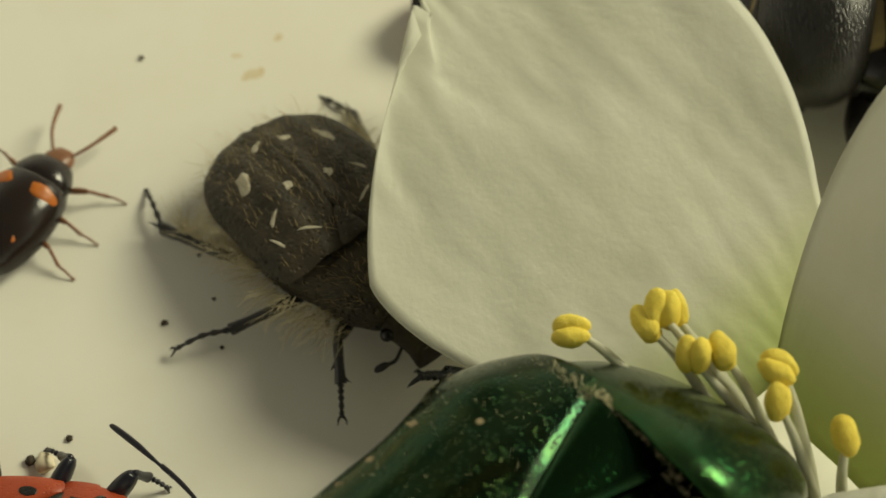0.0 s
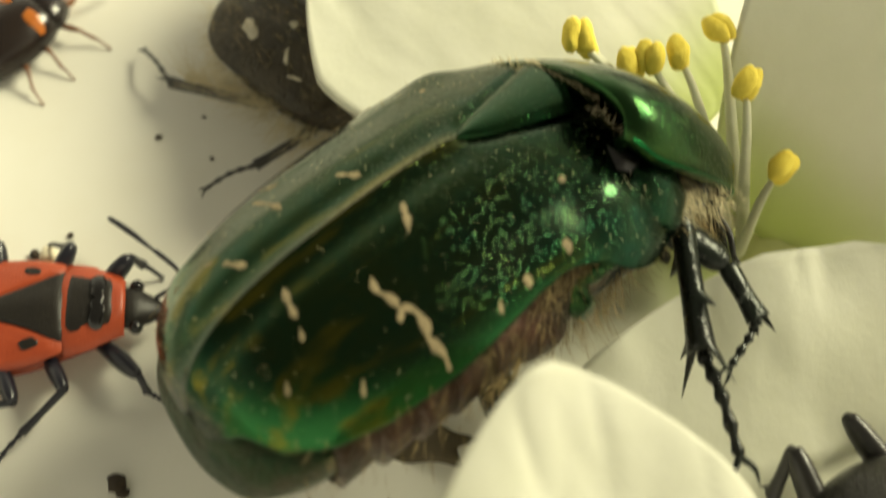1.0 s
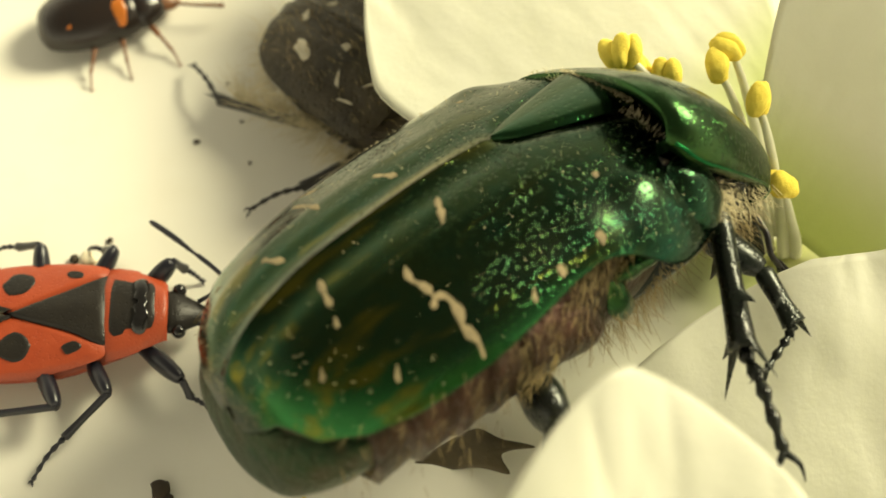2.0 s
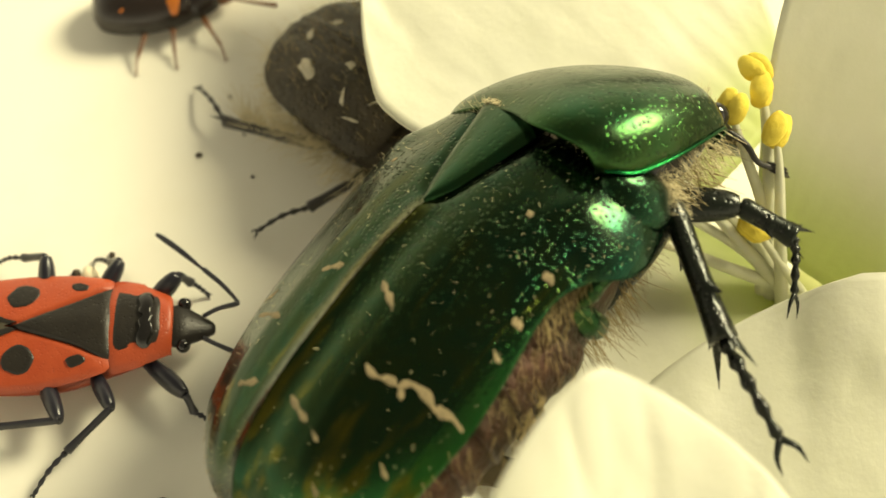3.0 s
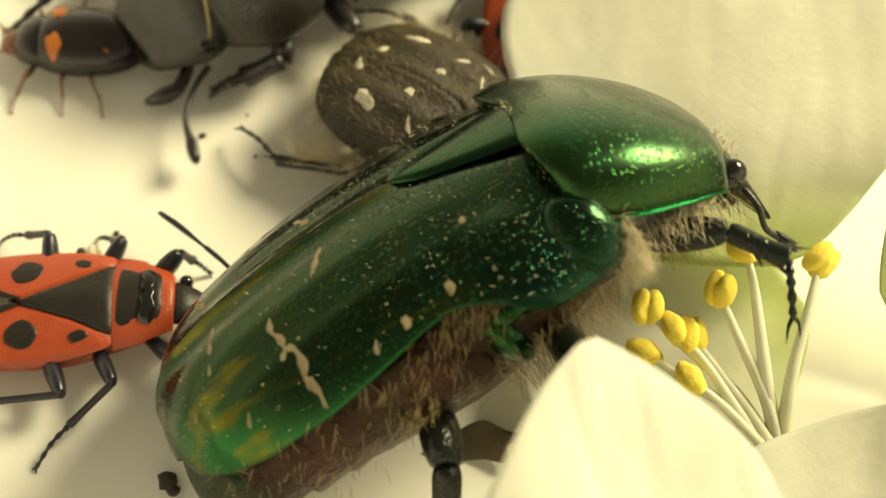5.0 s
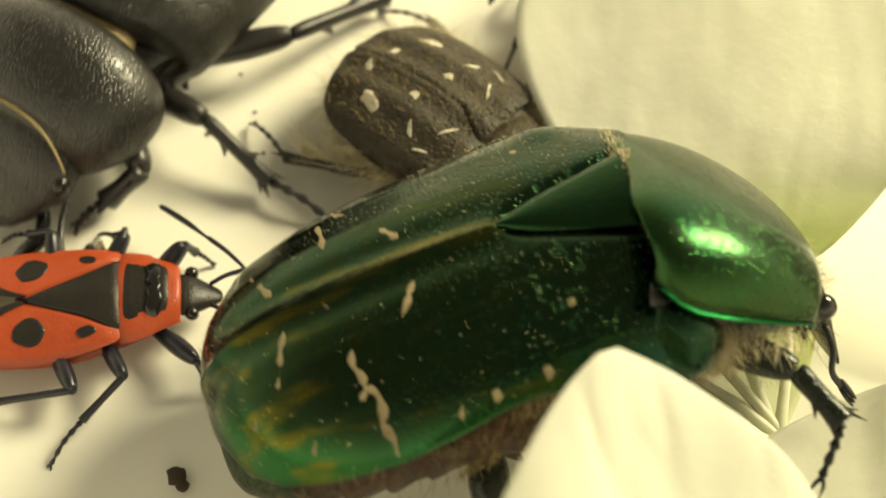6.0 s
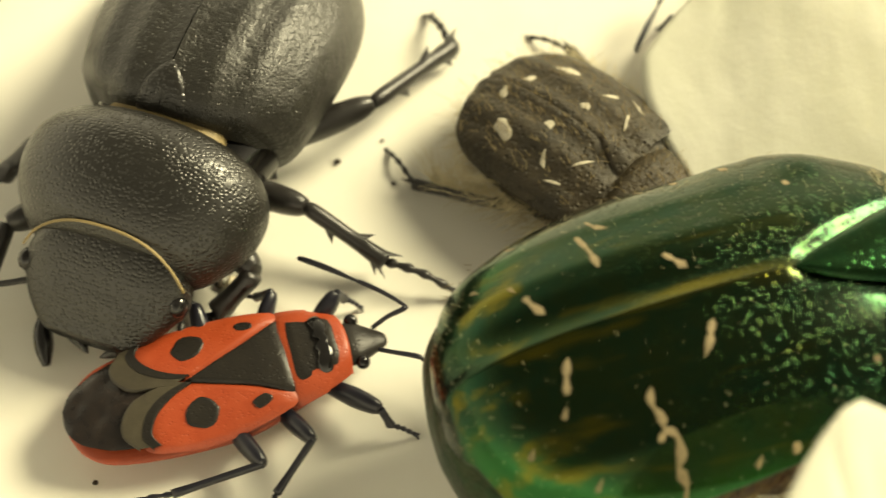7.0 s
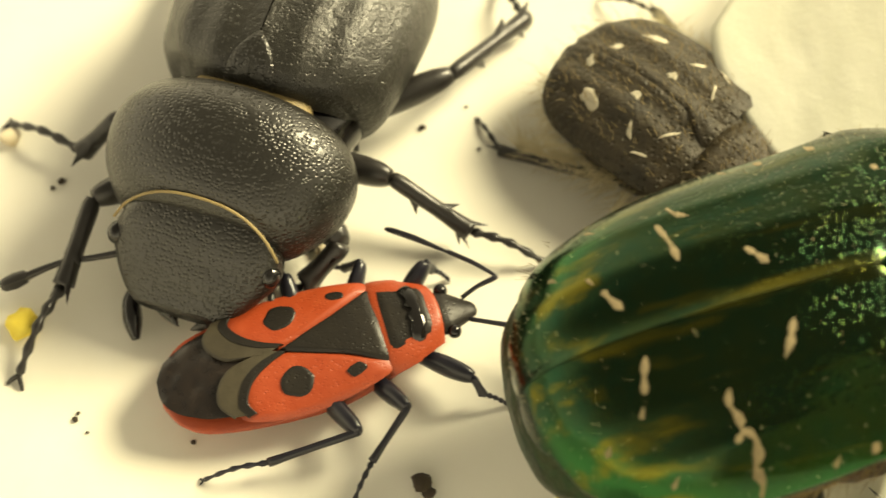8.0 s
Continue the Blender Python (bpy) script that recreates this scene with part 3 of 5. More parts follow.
    rnd = random.Random(23)
    spots = []
    for _ in range(520):
        k = rnd.uniform(-1, 1)
        f = rnd.uniform(0.02, 0.10)
        spots.append(((6.0 - 4.0 * f, 1.3 * k, 6.02 + 0.34 * f + 0.15 * (1 - k * k) - 0.16 * (1 - f / 0.12) ** 2), (-0.6, 0.2 * k, 0.7)))
    fur(spots, HAIR_PALE, top, 0.09, r=0.012, name="shield_hair", label="short tan hair along the front of the shield", seed=23)
    # legs
    front = [limb(top, [(0, 0, 0), (2.2, s * 1.3, 0.4), (3.5, s * 2.2, -0.2), (3.6, s * 2.5, -1.7)], (0.50, 0.30, 0.24, 0.13), LEG_GREEN, spikes=3, spur=0.6, claw=0.45) for s in (-1, 1)]
    middle = limb(top, [(3.6, -2.6, 1.6), (6.4, -3.6, 3.2), (4.3, -6.3, 1.2), (3.0, -8.7, 0.2)], (0.66, 0.42, 0.34, 0.19), LEG_GREEN, spikes=4, spur=1.35, claw=0.65)
    limb(top, [(3.6, 2.6, 1.6), (5.6, 4.2, 2.0), (5.0, 5.6, 0.6), (4.6, 6.4, 0.0)], (0.62, 0.36, 0.3, 0.16), LEG_GREEN, spikes=3, spur=0.9, claw=0.5)
    limb(top, [(-0.2, -2.9, 1.5), (-0.6, -4.6, 1.0), (-2.0, -5.0, -1.2), (-3.4, -5.4, -2.2)], (0.75, 0.4, 0.3, 0.16), LEG_GREEN, spikes=3, spur=0.9, claw=0.5)
    limb(top, [(-0.2, 2.9, 1.5), (-0.6, 4.4, 0.8), (-2.0, 4.8, -1.0), (-3.4, 5.2, -1.8)], (0.75, 0.4, 0.3, 0.16), LEG_GREEN, spikes=3, spur=0.9, claw=0.5)
    bm = bmesh.new()                      # green plate between shoulder and thorax
    ball(bm, (5.45, -3.6, 4.1), 1.25, (0.75, 0.5, 1.0), pose(0, 0, 0, -20, -15, 20), n=20)
    for v in bm.verts:
        v.co += noise.noise_vector(v.co * 1.6) * 0.12
    part("side_plate", bm, GREEN, top, "shining green plate before the shoulder")
    for side in (-1, 1):                  # plates of the hind body below the waist of the wing cases
        for name, at_, size, turn, mat, label in (
                ("hip_plate", (0.75, 3.72, 2.75), (1.25, 0.42, 0.85), (0, 25, 0), COPPER, "dark coppery hip plate"),
                ("flank_plate", (2.45, 3.72, 2.75), (0.42, 0.36, 1.0), (0, -18, 0), GREEN_SMOOTH, "shining green flank plate"),
                ("flank_plate", (3.15, 3.78, 3.5), (0.85, 0.34, 0.36), (0, 8, 0), GREEN_SMOOTH, "shining green plate under the shoulder")):
            bm = bmesh.new()
            turned = pose(0, 0, 0, turn[0], turn[1], 0)
            ball(bm, (at_[0], side * at_[1], at_[2]), 1.0, size, turned, n=20)
            for v in bm.verts:
                v.co += noise.noise_vector(v.co * 1.8) * 0.10
            part(name, bm, mat, top, label)
    # hair fringe on flank and breast
    rnd = random.Random(11)
    spots = []
    for _ in range(420):
        s = rnd.choice((-1, -1, 1))
        x = rnd.uniform(1.8, 5.8)
        a = rnd.uniform(-1.25, -0.12)
        w = 4.15 if x < 3 else 4.15 - (x - 3) * 0.4
        spots.append(((x, s * w * math.cos(a), 3.1 + 2.5 * math.sin(a)), (-0.25, s * math.cos(a), math.sin(a) - 0.75)))
    fur(spots, HAIR, top, 0.95, label="tan hair on the breast", seed=5)
    spots = []
    for _ in range(700):
        s = rnd.choice((-1, 1))
        a = rnd.uniform(-0.2, 1.57)
        spots.append(((rnd.uniform(5.4, 5.75), s * 3.5 * math.cos(a), 3.45 + 2.5 * math.sin(a)), (0.1, s * math.cos(a), math.sin(a))))
    fur(spots, HAIR_PALE, top, 0.28, r=0.011, name="joint_hair", label="short pale hair at the thorax joint", seed=7)
    spots = []
    for _ in range(620):                # tuft in the joint before the shoulder
        s = -1
        a = rnd.uniform(-0.5, 0.35)
        spots.append(((rnd.uniform(5.6, 6.6), s * 3.7 * math.cos(a), 3.3 + 2.3 * math.sin(a)), (0.1, s * math.cos(a), math.sin(a) - 0.3)))
    fur(spots, HAIR_PALE, top, 0.5, r=0.012, name="shoulder_hair", label="short pale tuft before the shoulder", seed=17)
    spots = []
    for _ in range(170):
        x = rnd.uniform(-6.0, 1.5)
        s = rnd.choice((-1, -1, 1))
        w = 4.2 if x > -5 else 4.2 + (x + 5) * 1.1
        spots.append(((x, s * w * 0.97, rnd.uniform(1.5, 4.2)), (-0.6, s * 0.5, -0.9)))
    fur(spots, HAIR, top, 0.5, r=0.010, name="flank_hair", seed=6)
    spots = []
    for _ in range(330):                # golden down below the waist of the wing cases
        x, s = rnd.gauss(2.0, 0.7), rnd.choice((-1, -1, 1))
        z = rnd.uniform(3.3, 4.9)
        spots.append(((x, s * (3.93 - 0.12 * abs(z - 4)), z), (-0.7, s * 0.35, -0.9)))
    for _ in range(200):                # and round the hip plate
        x, s = rnd.uniform(-1.0, 0.3), rnd.choice((-1, -1, 1))
        spots.append(((x, s * 4.0, rnd.uniform(2.1, 3.7)), (-0.8, s * 0.3, -0.7)))
    fur(spots, HAIR, top, 0.42, r=0.014, wild=0.35, name="golden_down", label="golden down below the wing case", seed=19)
    spots = []
    for _ in range(620):                # short bristles on the back
        u, v, s = rnd.uniform(0.05, 0.98), rnd.uniform(0.05, 0.95), rnd.choice((-1, 1))
        p = shell_at(u, v)
        spots.append(((p.x, p.y * s, p.z - 0.02), (-0.6, p.y * s * 0.15, 1)))
    fur(spots, HAIR_PALE, top, 0.11, r=0.0075, name="bristle", seed=8)
    return top, chest, front, middle


def thorax_rows():
    secs = spline([(-0.9, 3.4, 0.1, 1.6), (-0.35, 3.7, -0.05, 1.95), (0.5, 3.85, -0.35, 2.3), (1.7, 3.75, -0.5, 2.3), (3.1, 3.35, -0.65, 2.0),
                   (4.2, 2.85, -0.8, 1.55), (4.7, 2.55, -0.92, 1.2), (4.95, 2.3, -1.0, 0.95)], 44)
    n = 40
    rows = []
    for i, (x, w, z, h) in enumerate(secs):
        row = []
        for j in range(n + 1):
            t = math.pi * j / n
            c, s = math.cos(t), math.sin(t)
            k = abs(c)
            back = max(0.0, 1 - i / 12)
            px = x + back * (0.45 * k ** 7 - 0.12 * math.exp(-((k - 0.5) / 0.22) ** 2) + 0.15 * math.exp(-(k / 0.26) ** 2))
            front = max(0.0, (i - 30) / 13)
            px -= 0.6 * front * k ** 2
            row.append(Vector((px, w * math.copysign(k ** 0.80, c), z + h * s ** 0.70 - 0.25 * front * k ** 2)))
        row.insert(0, row[0] + Vector((0, -0.35, -0.12)))
        row.append(row[-1] + Vector((0, 0.35, -0.12)))
        rows.append(row)
    rows.insert(0, [Vector((p.x + 0.25, p.y * 0.96, p.z - 0.30)) for p in rows[0]])
    rows.append([Vector((p.x - 0.1, p.y * 0.9, p.z - 0.25)) for p in rows[-1]])
    return [[p + NECK_SHIFT for p in row] for row in rows]


def thorax_mesh():
    bm = bmesh.new()
    skin(bm, thorax_rows(), close=False)
    return bm


ROSE, ROSE_CHEST, ROSE_FRONT, ROSE_MIDDLE = green_beetle()


# ---- firebugs ----
def firebug(label):
    top = thing("firebug", label, "bug", "firebugs in the dish")

    def back(x, y):
        w = 1.95 if x < 1.4 else 1.95 - (x - 1.4) * 0.35
        k = max(0.0, 1 - (abs(y) / (w + 0.25)) ** 2.4)
        z = 1.05 + 0.62 * k ** 0.8
        z += 0.10 * math.exp(-((x - 0.9) / 1.2) ** 2)
        if x < -2.4:
            z -= 0.13 * (-2.4 - x)
        if x > 2.4:
            z -= 0.16 * (x - 2.4)
        return z
    bm = bmesh.new()
    loft(bm, [(-4.95, 0, 0.35, 0.85, 0.12, 0.15), (-4.6, 0, 1.05, 0.9, 0.16, 0.35), (-3.8, 0, 1.58, 0.95, 0.22, 0.5), (-2.0, 0, 1.88, 1.0, 0.3, 0.6), (0.0, 0, 1.9, 1.0, 0.4, 0.6),
              (1.5, 0, 1.5, 1.0, 0.4, 0.5), (2.6, 0, 1.1, 1.0, 0.35, 0.45)], n=28, steps=26)
    abdomen = part("abdomen", bm, RED, top, "orange-red abdomen with a bright rim")
    bm = bmesh.new()
    drape(bm, [(-4.95, 0.3), (-4.65, 0.8), (-4.0, 1.2), (-3.3, 1.40), (-2.4, 1.5), (-1.8, 0.8), (-1.5, 0), (-1.8, -0.8), (-2.4, -1.5), (-3.3, -1.40), (-4.0, -1.2), (-4.65, -0.8), (-4.95, -0.3)], lambda x, y: back(x, y) + (0.07 * noise.noise(Vector((x * 2.0, y * 2.0, 0))) if x < -3.2 else -0.03), 0.03, rings=10, n=60)
    part("wing_membrane", bm, MEMBRANE, top, "dark brown folded wing membrane")
    for s in (1, -1):
        bm = bmesh.new()
        drape(bm, [(1.55, s * 1.2), (1.45, s * 1.55), (0.2, s * 1.85), (-1.2, s * 1.95), (-2.6, s * 1.75), (-2.95, s * 1.35), (-2.75, s * 0.75), (-2.2, s * 0.30), (-1.55, s * 0.04), (-1.0, s * 0.10), (0.3, s * 0.62)], back, 0.07 + 0.015 * s, rings=8, n=60)
        wing = part("forewing", bm, RED, top, "orange-red leathery forewing")
        bm = bmesh.new()
        drape(bm, oval(-1.1, s * 1.05, 0.56, 0.50, wild=0.10), back, 0.10)
        part("black_spot", bm, BUG_BLACK, wing, "round black spot")
        bm = bmesh.new()
        drape(bm, oval(0.6, s * 1.22, 0.33, 0.19, s * -12, wild=0.12), back, 0.10)
        part("black_spot", bm, BUG_BLACK, wing, "small oval black spot")
        bm = bmesh.new()
        strip(bm, [(-1.35, s * 0.08), (-1.9, s * 0.24), (-2.35, s * 0.50), (-2.66, s * 0.85), (-2.82, s * 1.32), (-2.6, s * 1.62)],
              [(-1.75, s * -0.06), (-2.3, s * 0.02), (-2.95, s * 0.18), (-3.35, s * 0.62), (-3.42, s * 1.1), (-3.05, s * 1.55)], back, 0.15)
        part("wing_edge", bm, WING_EDGE, wing, "brown scalloped wing edge")
        bm = bmesh.new()
        strip(bm, [(-1.22, s * 0.12), (-1.75, s * 0.34), (-2.18, s * 0.62), (-2.46, s * 0.93), (-2.60, s * 1.30), (-2.42, s * 1.64)],
              [(-1.40, s * 0.06), (-1.95, s * 0.22), (-2.40, s * 0.48), (-2.72, s * 0.83), (-2.88, s * 1.32), (-2.66, s * 1.66)], back, 0.17)
        part("wing_hem", bm, BUG_BLACK, wing, "narrow black hem")
    bm = bmesh.new()
    drape(bm, [(1.62, 1.20), (1.66, 0), (1.62, -1.20), (0.5, -0.72), (-0.5, -0.36), (-1.35, -0.02), (-1.35, 0.02), (-0.5, 0.36), (0.5, 0.72)], lambda x, y: back(x, y) + 0.09 * math.exp(-(y / 0.5) ** 2), 0.10, rings=8, n=60)
    part("scutellum", bm, BUG_BLACK, top, "black triangular shield")
    # collar shield
    bm = bmesh.new()
    rings = []
    for x, w, h in spline([(1.42, 1.50, 0.0), (1.55, 1.58, 0.10), (2.1, 1.48, 0.16), (2.75, 1.28, 0.14), (3.2, 1.08, 0.08), (3.38, 0.98, 0.02), (3.42, 0.95, -0.12)], 18):
        rings.append([(x - 0.10 * abs(k) ** 2 * (1 if x > 2.5 else -0.6), w * k, 1.12 + h + 0.62 * max(0, 1 - abs(k) ** 2.6) ** 0.75 + (0.09 * max(0, (abs(k) - 0.8) / 0.2))) for k in [-1 + 2 * j / 24 for j in range(25)]])
    skin(bm, rings, close=False)
    collar = part("collar_shield", bm, RED, top, "orange-red collar shield with a black field")

    def hump(x, y):
        k = abs(y) / (1.55 - 0.25 * (x - 1.5))
        return 1.28 + 0.62 * max(0, 1 - k ** 2.6) ** 0.75 - 0.02 * (x - 1.5)
    bm = bmesh.new()
    drape(bm, [(1.75, 1.05), (1.72, 0), (1.75, -1.05), (2.3, -1.02), (2.85, -0.85), (3.05, -0.5), (3.05, 0), (3.05, 0.5), (2.85, 0.85), (2.3, 1.02)], hump, 0.035, n=48)
    part("black_field", bm, BUG_BLACK, collar, "pitted black field")
    bm = bmesh.new()
    drape(bm, [(2.35, 0.85), (2.5, 0.45), (2.42, 0.2), (2.6, 0), (2.42, -0.2), (2.5, -0.45), (2.35, -0.85), (2.72, -0.92), (2.92, -0.5), (2.82, -0.2), (2.9, 0), (2.82, 0.2), (2.92, 0.5), (2.72, 0.92)],
          lambda x, y: hump(x, y) + 0.10 * max(0.0, 1 - ((x - 2.65) / 0.3) ** 2), 0.07, rings=8, n=70)
    part("black_callus", bm, BLACK_GLOSS, collar, "glossy black swelling")
    # head
    bm = bmesh.new()
    loft(bm, [(3.2, 0, 0.66, 1.2, 0.32, 0.35), (3.6, 0, 0.70, 1.15, 0.34, 0.35), (3.95, 0, 0.52, 1.05, 0.28, 0.3), (4.25, 0, 0.36, 0.95, 0.20, 0.2), (4.5, 0, 0.22, 0.88, 0.12, 0.1), (4.58, 0, 0.10, 0.86, 0.05, 0.05)], n=20, steps=16)
    head = part("head", bm, BUG_BLACK, top, "black pointed head")
    for s in (-1, 1):
        bm = bmesh.new()
        ball(bm, (3.68, s * 0.70, 1.22), 0.22)
        part("eye", bm, BLACK_GLOSS, head)
    feelers = []
    for s, line in ((1, [(4.25, 0.35, 1.1, 0.075), (4.75, 0.42, 1.4, 0.075), (5.25, 0.45, 1.55, 0.085), (5.32, 0.55, 1.55, 0.06), (4.85, 1.15, 1.55, 0.075), (4.3, 1.72, 1.5, 0.08), (4.2, 1.8, 1.5, 0.05), (3.5, 2.5, 1.45, 0.10), (2.85, 3.1, 1.35, 0.09), (2.7, 3.2, 1.3, 0.03)]),
                    (-1, [(4.25, -0.4, 1.1, 0.075), (4.7, -0.75, 1.3, 0.075), (5.25, -1.05, 1.3, 0.085), (5.4, -1.2, 1.2, 0.06), (5.8, -1.9, 0.9, 0.075), (5.9, -2.7, 0.7, 0.11), (5.8, -3.3, 0.6, 0.04)])):
        feelers.append(feeler(line, BLUEBLACK, top))
    for s in (1, -1):
        limb(top, [(2.5, -0.9, 0.8), (3.76, -2.2, 1.05), (3.95, -2.55, 0.5), (4.6, -2.9, 0.1)] if s < 0 else [(2.5, 0.9, 0.8), (3.5, 1.55, 1.6), (3.75, 1.75, 0.7), (4.2, 1.6, 0.15)], (0.36, 0.14, 0.10, 0.085), BLUEBLACK, claw=0.15)
        limb(top, [(0.9, -1.1, 0.8), (1.66, -2.65, 1.35), (0.3, -3.6, 0.6), (-0.7, -4.7, 0.1)] if s < 0 else [(0.9, 1.1, 0.8), (1.7, 2.2, 1.5), (1.2, 2.6, 0.7), (0.6, 3.1, 0.1)], (0.34, 0.135, 0.10, 0.08), BLUEBLACK, claw=0.15)
        limb(top, [(-0.6, -1.1, 0.8), (0.15, -2.9, 1.25), (-2.5, -2.75, 0.6), (-4.4, -2.5, 0.1)] if s < 0 else [(-0.6, 1.1, 0.8), (-0.6, 2.5, 1.5), (-1.5, 2.9, 0.8), (-2.5, 3.2, 0.1)], (0.36, 0.135, 0.10, 0.08), BLUEBLACK, claw=0.15)
    return top


BUG = firebug("orange-red and black firebug standing on the white dish")
BUG_FAR = firebug("orange-red and black firebug half hidden behind a petal")


# ---- the spotted chafer ----
def spotted_chafer():
    top = thing("spotted_chafer", "dull black hairy chafer beetle with white spots", "beetle")
    bm = bmesh.new()
    loft(bm, [(-4.6, 0, 0.7, 1.6, 0.5, 0.6), (-4.2, 0, 1.7, 1.7, 0.8, 1.0), (-2.7, 0, 2.5, 1.7, 1.0, 1.2), (0.0, 0, 2.6, 1.7, 1.1, 1.3), (1.5, 0, 2.1, 1.7, 1.0, 1.2), (2.6, 0, 1.5, 1.7, 0.8, 1.0)], n=24, steps=20)
    part("belly", bm, CHAFER, top)

    def back(x, y):
        w = 2.85
        k = max(0.0, 1 - (abs(y) / (w + 0.2)) ** 2.5)
        ridge = 0.07 * math.cos(abs(y) * 5.2) * k
        return 1.75 + 1.45 * k ** 0.8 - 0.05 * (x + 1.2) ** 2 * (1.7 if x < -1.2 else 0.6) + ridge
    for s in (1, -1):
        bm = bmesh.new()
        drape(bm, [(1.35, s * 0.55), (1.25, s * 2.1), (0.7, s * 2.6), (-1.0, s * 2.75), (-2.8, s * 2.7), (-3.9, s * 2.15), (-4.4, s * 1.1), (-4.45, s * 0.05), (-2.0, s * 0.02), (0.0, s * 0.02)], back, 0.05, rings=12, n=70)
        wing = part("wing_case", bm, CHAFER, top, "ribbed dull black wing case")
        for x, y, a, b, r in ((-2.44, 1.55, 0.50, 0.27, 25), (-1.2 + s * 0.15, 0.65, 0.22, 0.17, 0), (-3.3 + s * 0.14, 0.49, 0.32, 0.17, 60), (-0.72, 1.62, 0.34, 0.10, 50), (0.30, 1.05, 0.42, 0.06, -60), (0.05, 1.95, 0.40, 0.06, -20)):
            bm = bmesh.new()
            drape(bm, oval(x, s * y, a, b, s * r, wild=0.38), back, 0.075, rings=3, n=30)
            part("white_spot", bm, WHITE_SPOT, wing)
    bm = bmesh.new()
    drape(bm, [(1.35, 0.5), (1.35, -0.5), (0.7, -0.3), (0.2, 0), (0.7, 0.3)], lambda x, y: back(x, y) + 0.05, 0.06, n=30)
    part("scutellum", bm, CHAFER, top)
    bm = bmesh.new()
    loft(bm, [(1.2, 0, 1.85, 1.6, 1.1, 0.8), (1.7, 0, 2.0, 1.6, 1.25, 0.9), (2.6, 0, 1.75, 1.5, 1.15, 0.8), (3.3, 0, 1.2, 1.4, 0.8, 0.6), (3.5, 0, 0.95, 1.35, 0.55, 0.5)], n=28, steps=20, rough=0.03)
    part("thorax", bm, CHAFER, top, "dull black pitted thorax shield")
    bm = bmesh.new()
    loft(bm, [(3.2, 0, 0.85, 1.25, 0.45, 0.5), (3.8, 0, 0.8, 1.05, 0.4, 0.4), (4.4, 0, 0.6, 0.8, 0.25, 0.3), (4.9, 0, 0.58, 0.55, 0.15, 0.2), (5.0, 0, 0.5, 0.5, 0.06, 0.08)], n=20, steps=16, square=0.75)
    head = part("head", bm, CHAFER, top)
    for s in (-1, 1):
        bm = bmesh.new()
        ball(bm, (3.75, s * 0.82, 1.15), 0.22)
        part("eye", bm, BLACK_GLOSS, head)
        feeler([(4.2, s * 0.6, 0.8, 0.06), (4.4, s * 1.0, 0.7, 0.06), (4.3, s * 1.3, 0.6, 0.07)], LEG_BLACK, top, club=0.25)
        limb(top, [(2.4, s * 1.1, 0.8), (2.84, s * 2.0, 1.0), (3.9, s * 2.7, 0.5), (4.6, s * 3.2, 0.12)], (0.30, 0.2, 0.16, 0.09), LEG_BLACK, spikes=3, claw=0.25)
        limb(top, [(0.8, s * 1.5, 0.8), (0.9, s * 2.85, 1.1), (0.3, s * 4.2, 0.5), (-0.4, s * 5.8, 0.12)], (0.32, 0.2, 0.15, 0.09), LEG_BLACK, spikes=3, claw=0.25)
        limb(top, [(-0.6, s * 1.7, 0.8), (-1.6, s * 2.95, 1.1), (-4.2, s * 3.8, 0.5), (-6.1, s * 3.3, 0.15)], (0.34, 0.2, 0.16, 0.09), LEG_BLACK, spikes=4, spur=0.5, claw=0.25)
    rnd = random.Random(21)
    spots = []
    for _ in range(800):
        x, s = rnd.uniform(-4.2, 3.0), rnd.choice((-1, 1))
        w = 2.55 if x > -2.8 else 2.55 + (x + 2.8) * 1.1
        if x > 1:
            w -= (x - 1) * 0.5
        spots.append(((x, s * max(w, 0.3), rnd.uniform(0.9, 1.9)), (-0.5 if x < 0 else 0, s, rnd.uniform(-0.4, 0.3))))
    fur(spots, HAIR_PALE, top, 1.15, r=0.014, label="long pale hair along the flanks", seed=9)
    spots = []
    for _ in range(260):                  # tufts on the hind shins and thighs
        s, f = rnd.choice((-1, -1, 1)), rnd.uniform(-0.25, 0.75)
        spots.append(((-1.6 - 2.6 * f, s * (2.95 + 0.85 * f), 1.1 - 0.5 * f), (-1.0, s * rnd.uniform(-0.9, 0.3), rnd.uniform(-0.3, 0.5))))
    fur(spots, HAIR_PALE, top, 1.2, r=0.017, wild=0.35, name="shin_hair", label="pale yellow tufts on the hind legs", seed=14)
    fur([((-4.1 + rnd.uniform(0, 0.2), rnd.uniform(-1.8, 1.8), rnd.uniform(1.2, 2.2)), (-1, rnd.uniform(-0.3, 0.3), 0.1)) for _ in range(170)], HAIR_PALE, top, 1.0, r=0.009, name="tail_hair", seed=10)
    spots = []
    for _ in range(420):
        x, y = rnd.uniform(-3.9, 1.0), rnd.uniform(-2.3, 2.3)
        spots.append(((x, y, back(x, y)), (-0.8, 0, 0.5)))
    for _ in range(200):
        t = rnd.uniform(0.2, 2.9)
        x = rnd.uniform(1.4, 3.1)
        w = 2.0 - max(0, x - 2) * 0.55
        spots.append(((x, w * math.cos(t), 1.6 + 1.2 * math.sin(t)), (-0.5, math.cos(t), math.sin(t))))
    fur(spots, HAIR, top, 0.34, r=0.012, name="back_hair", seed=12)
    return top


CHAFER_THING = spotted_chafer()


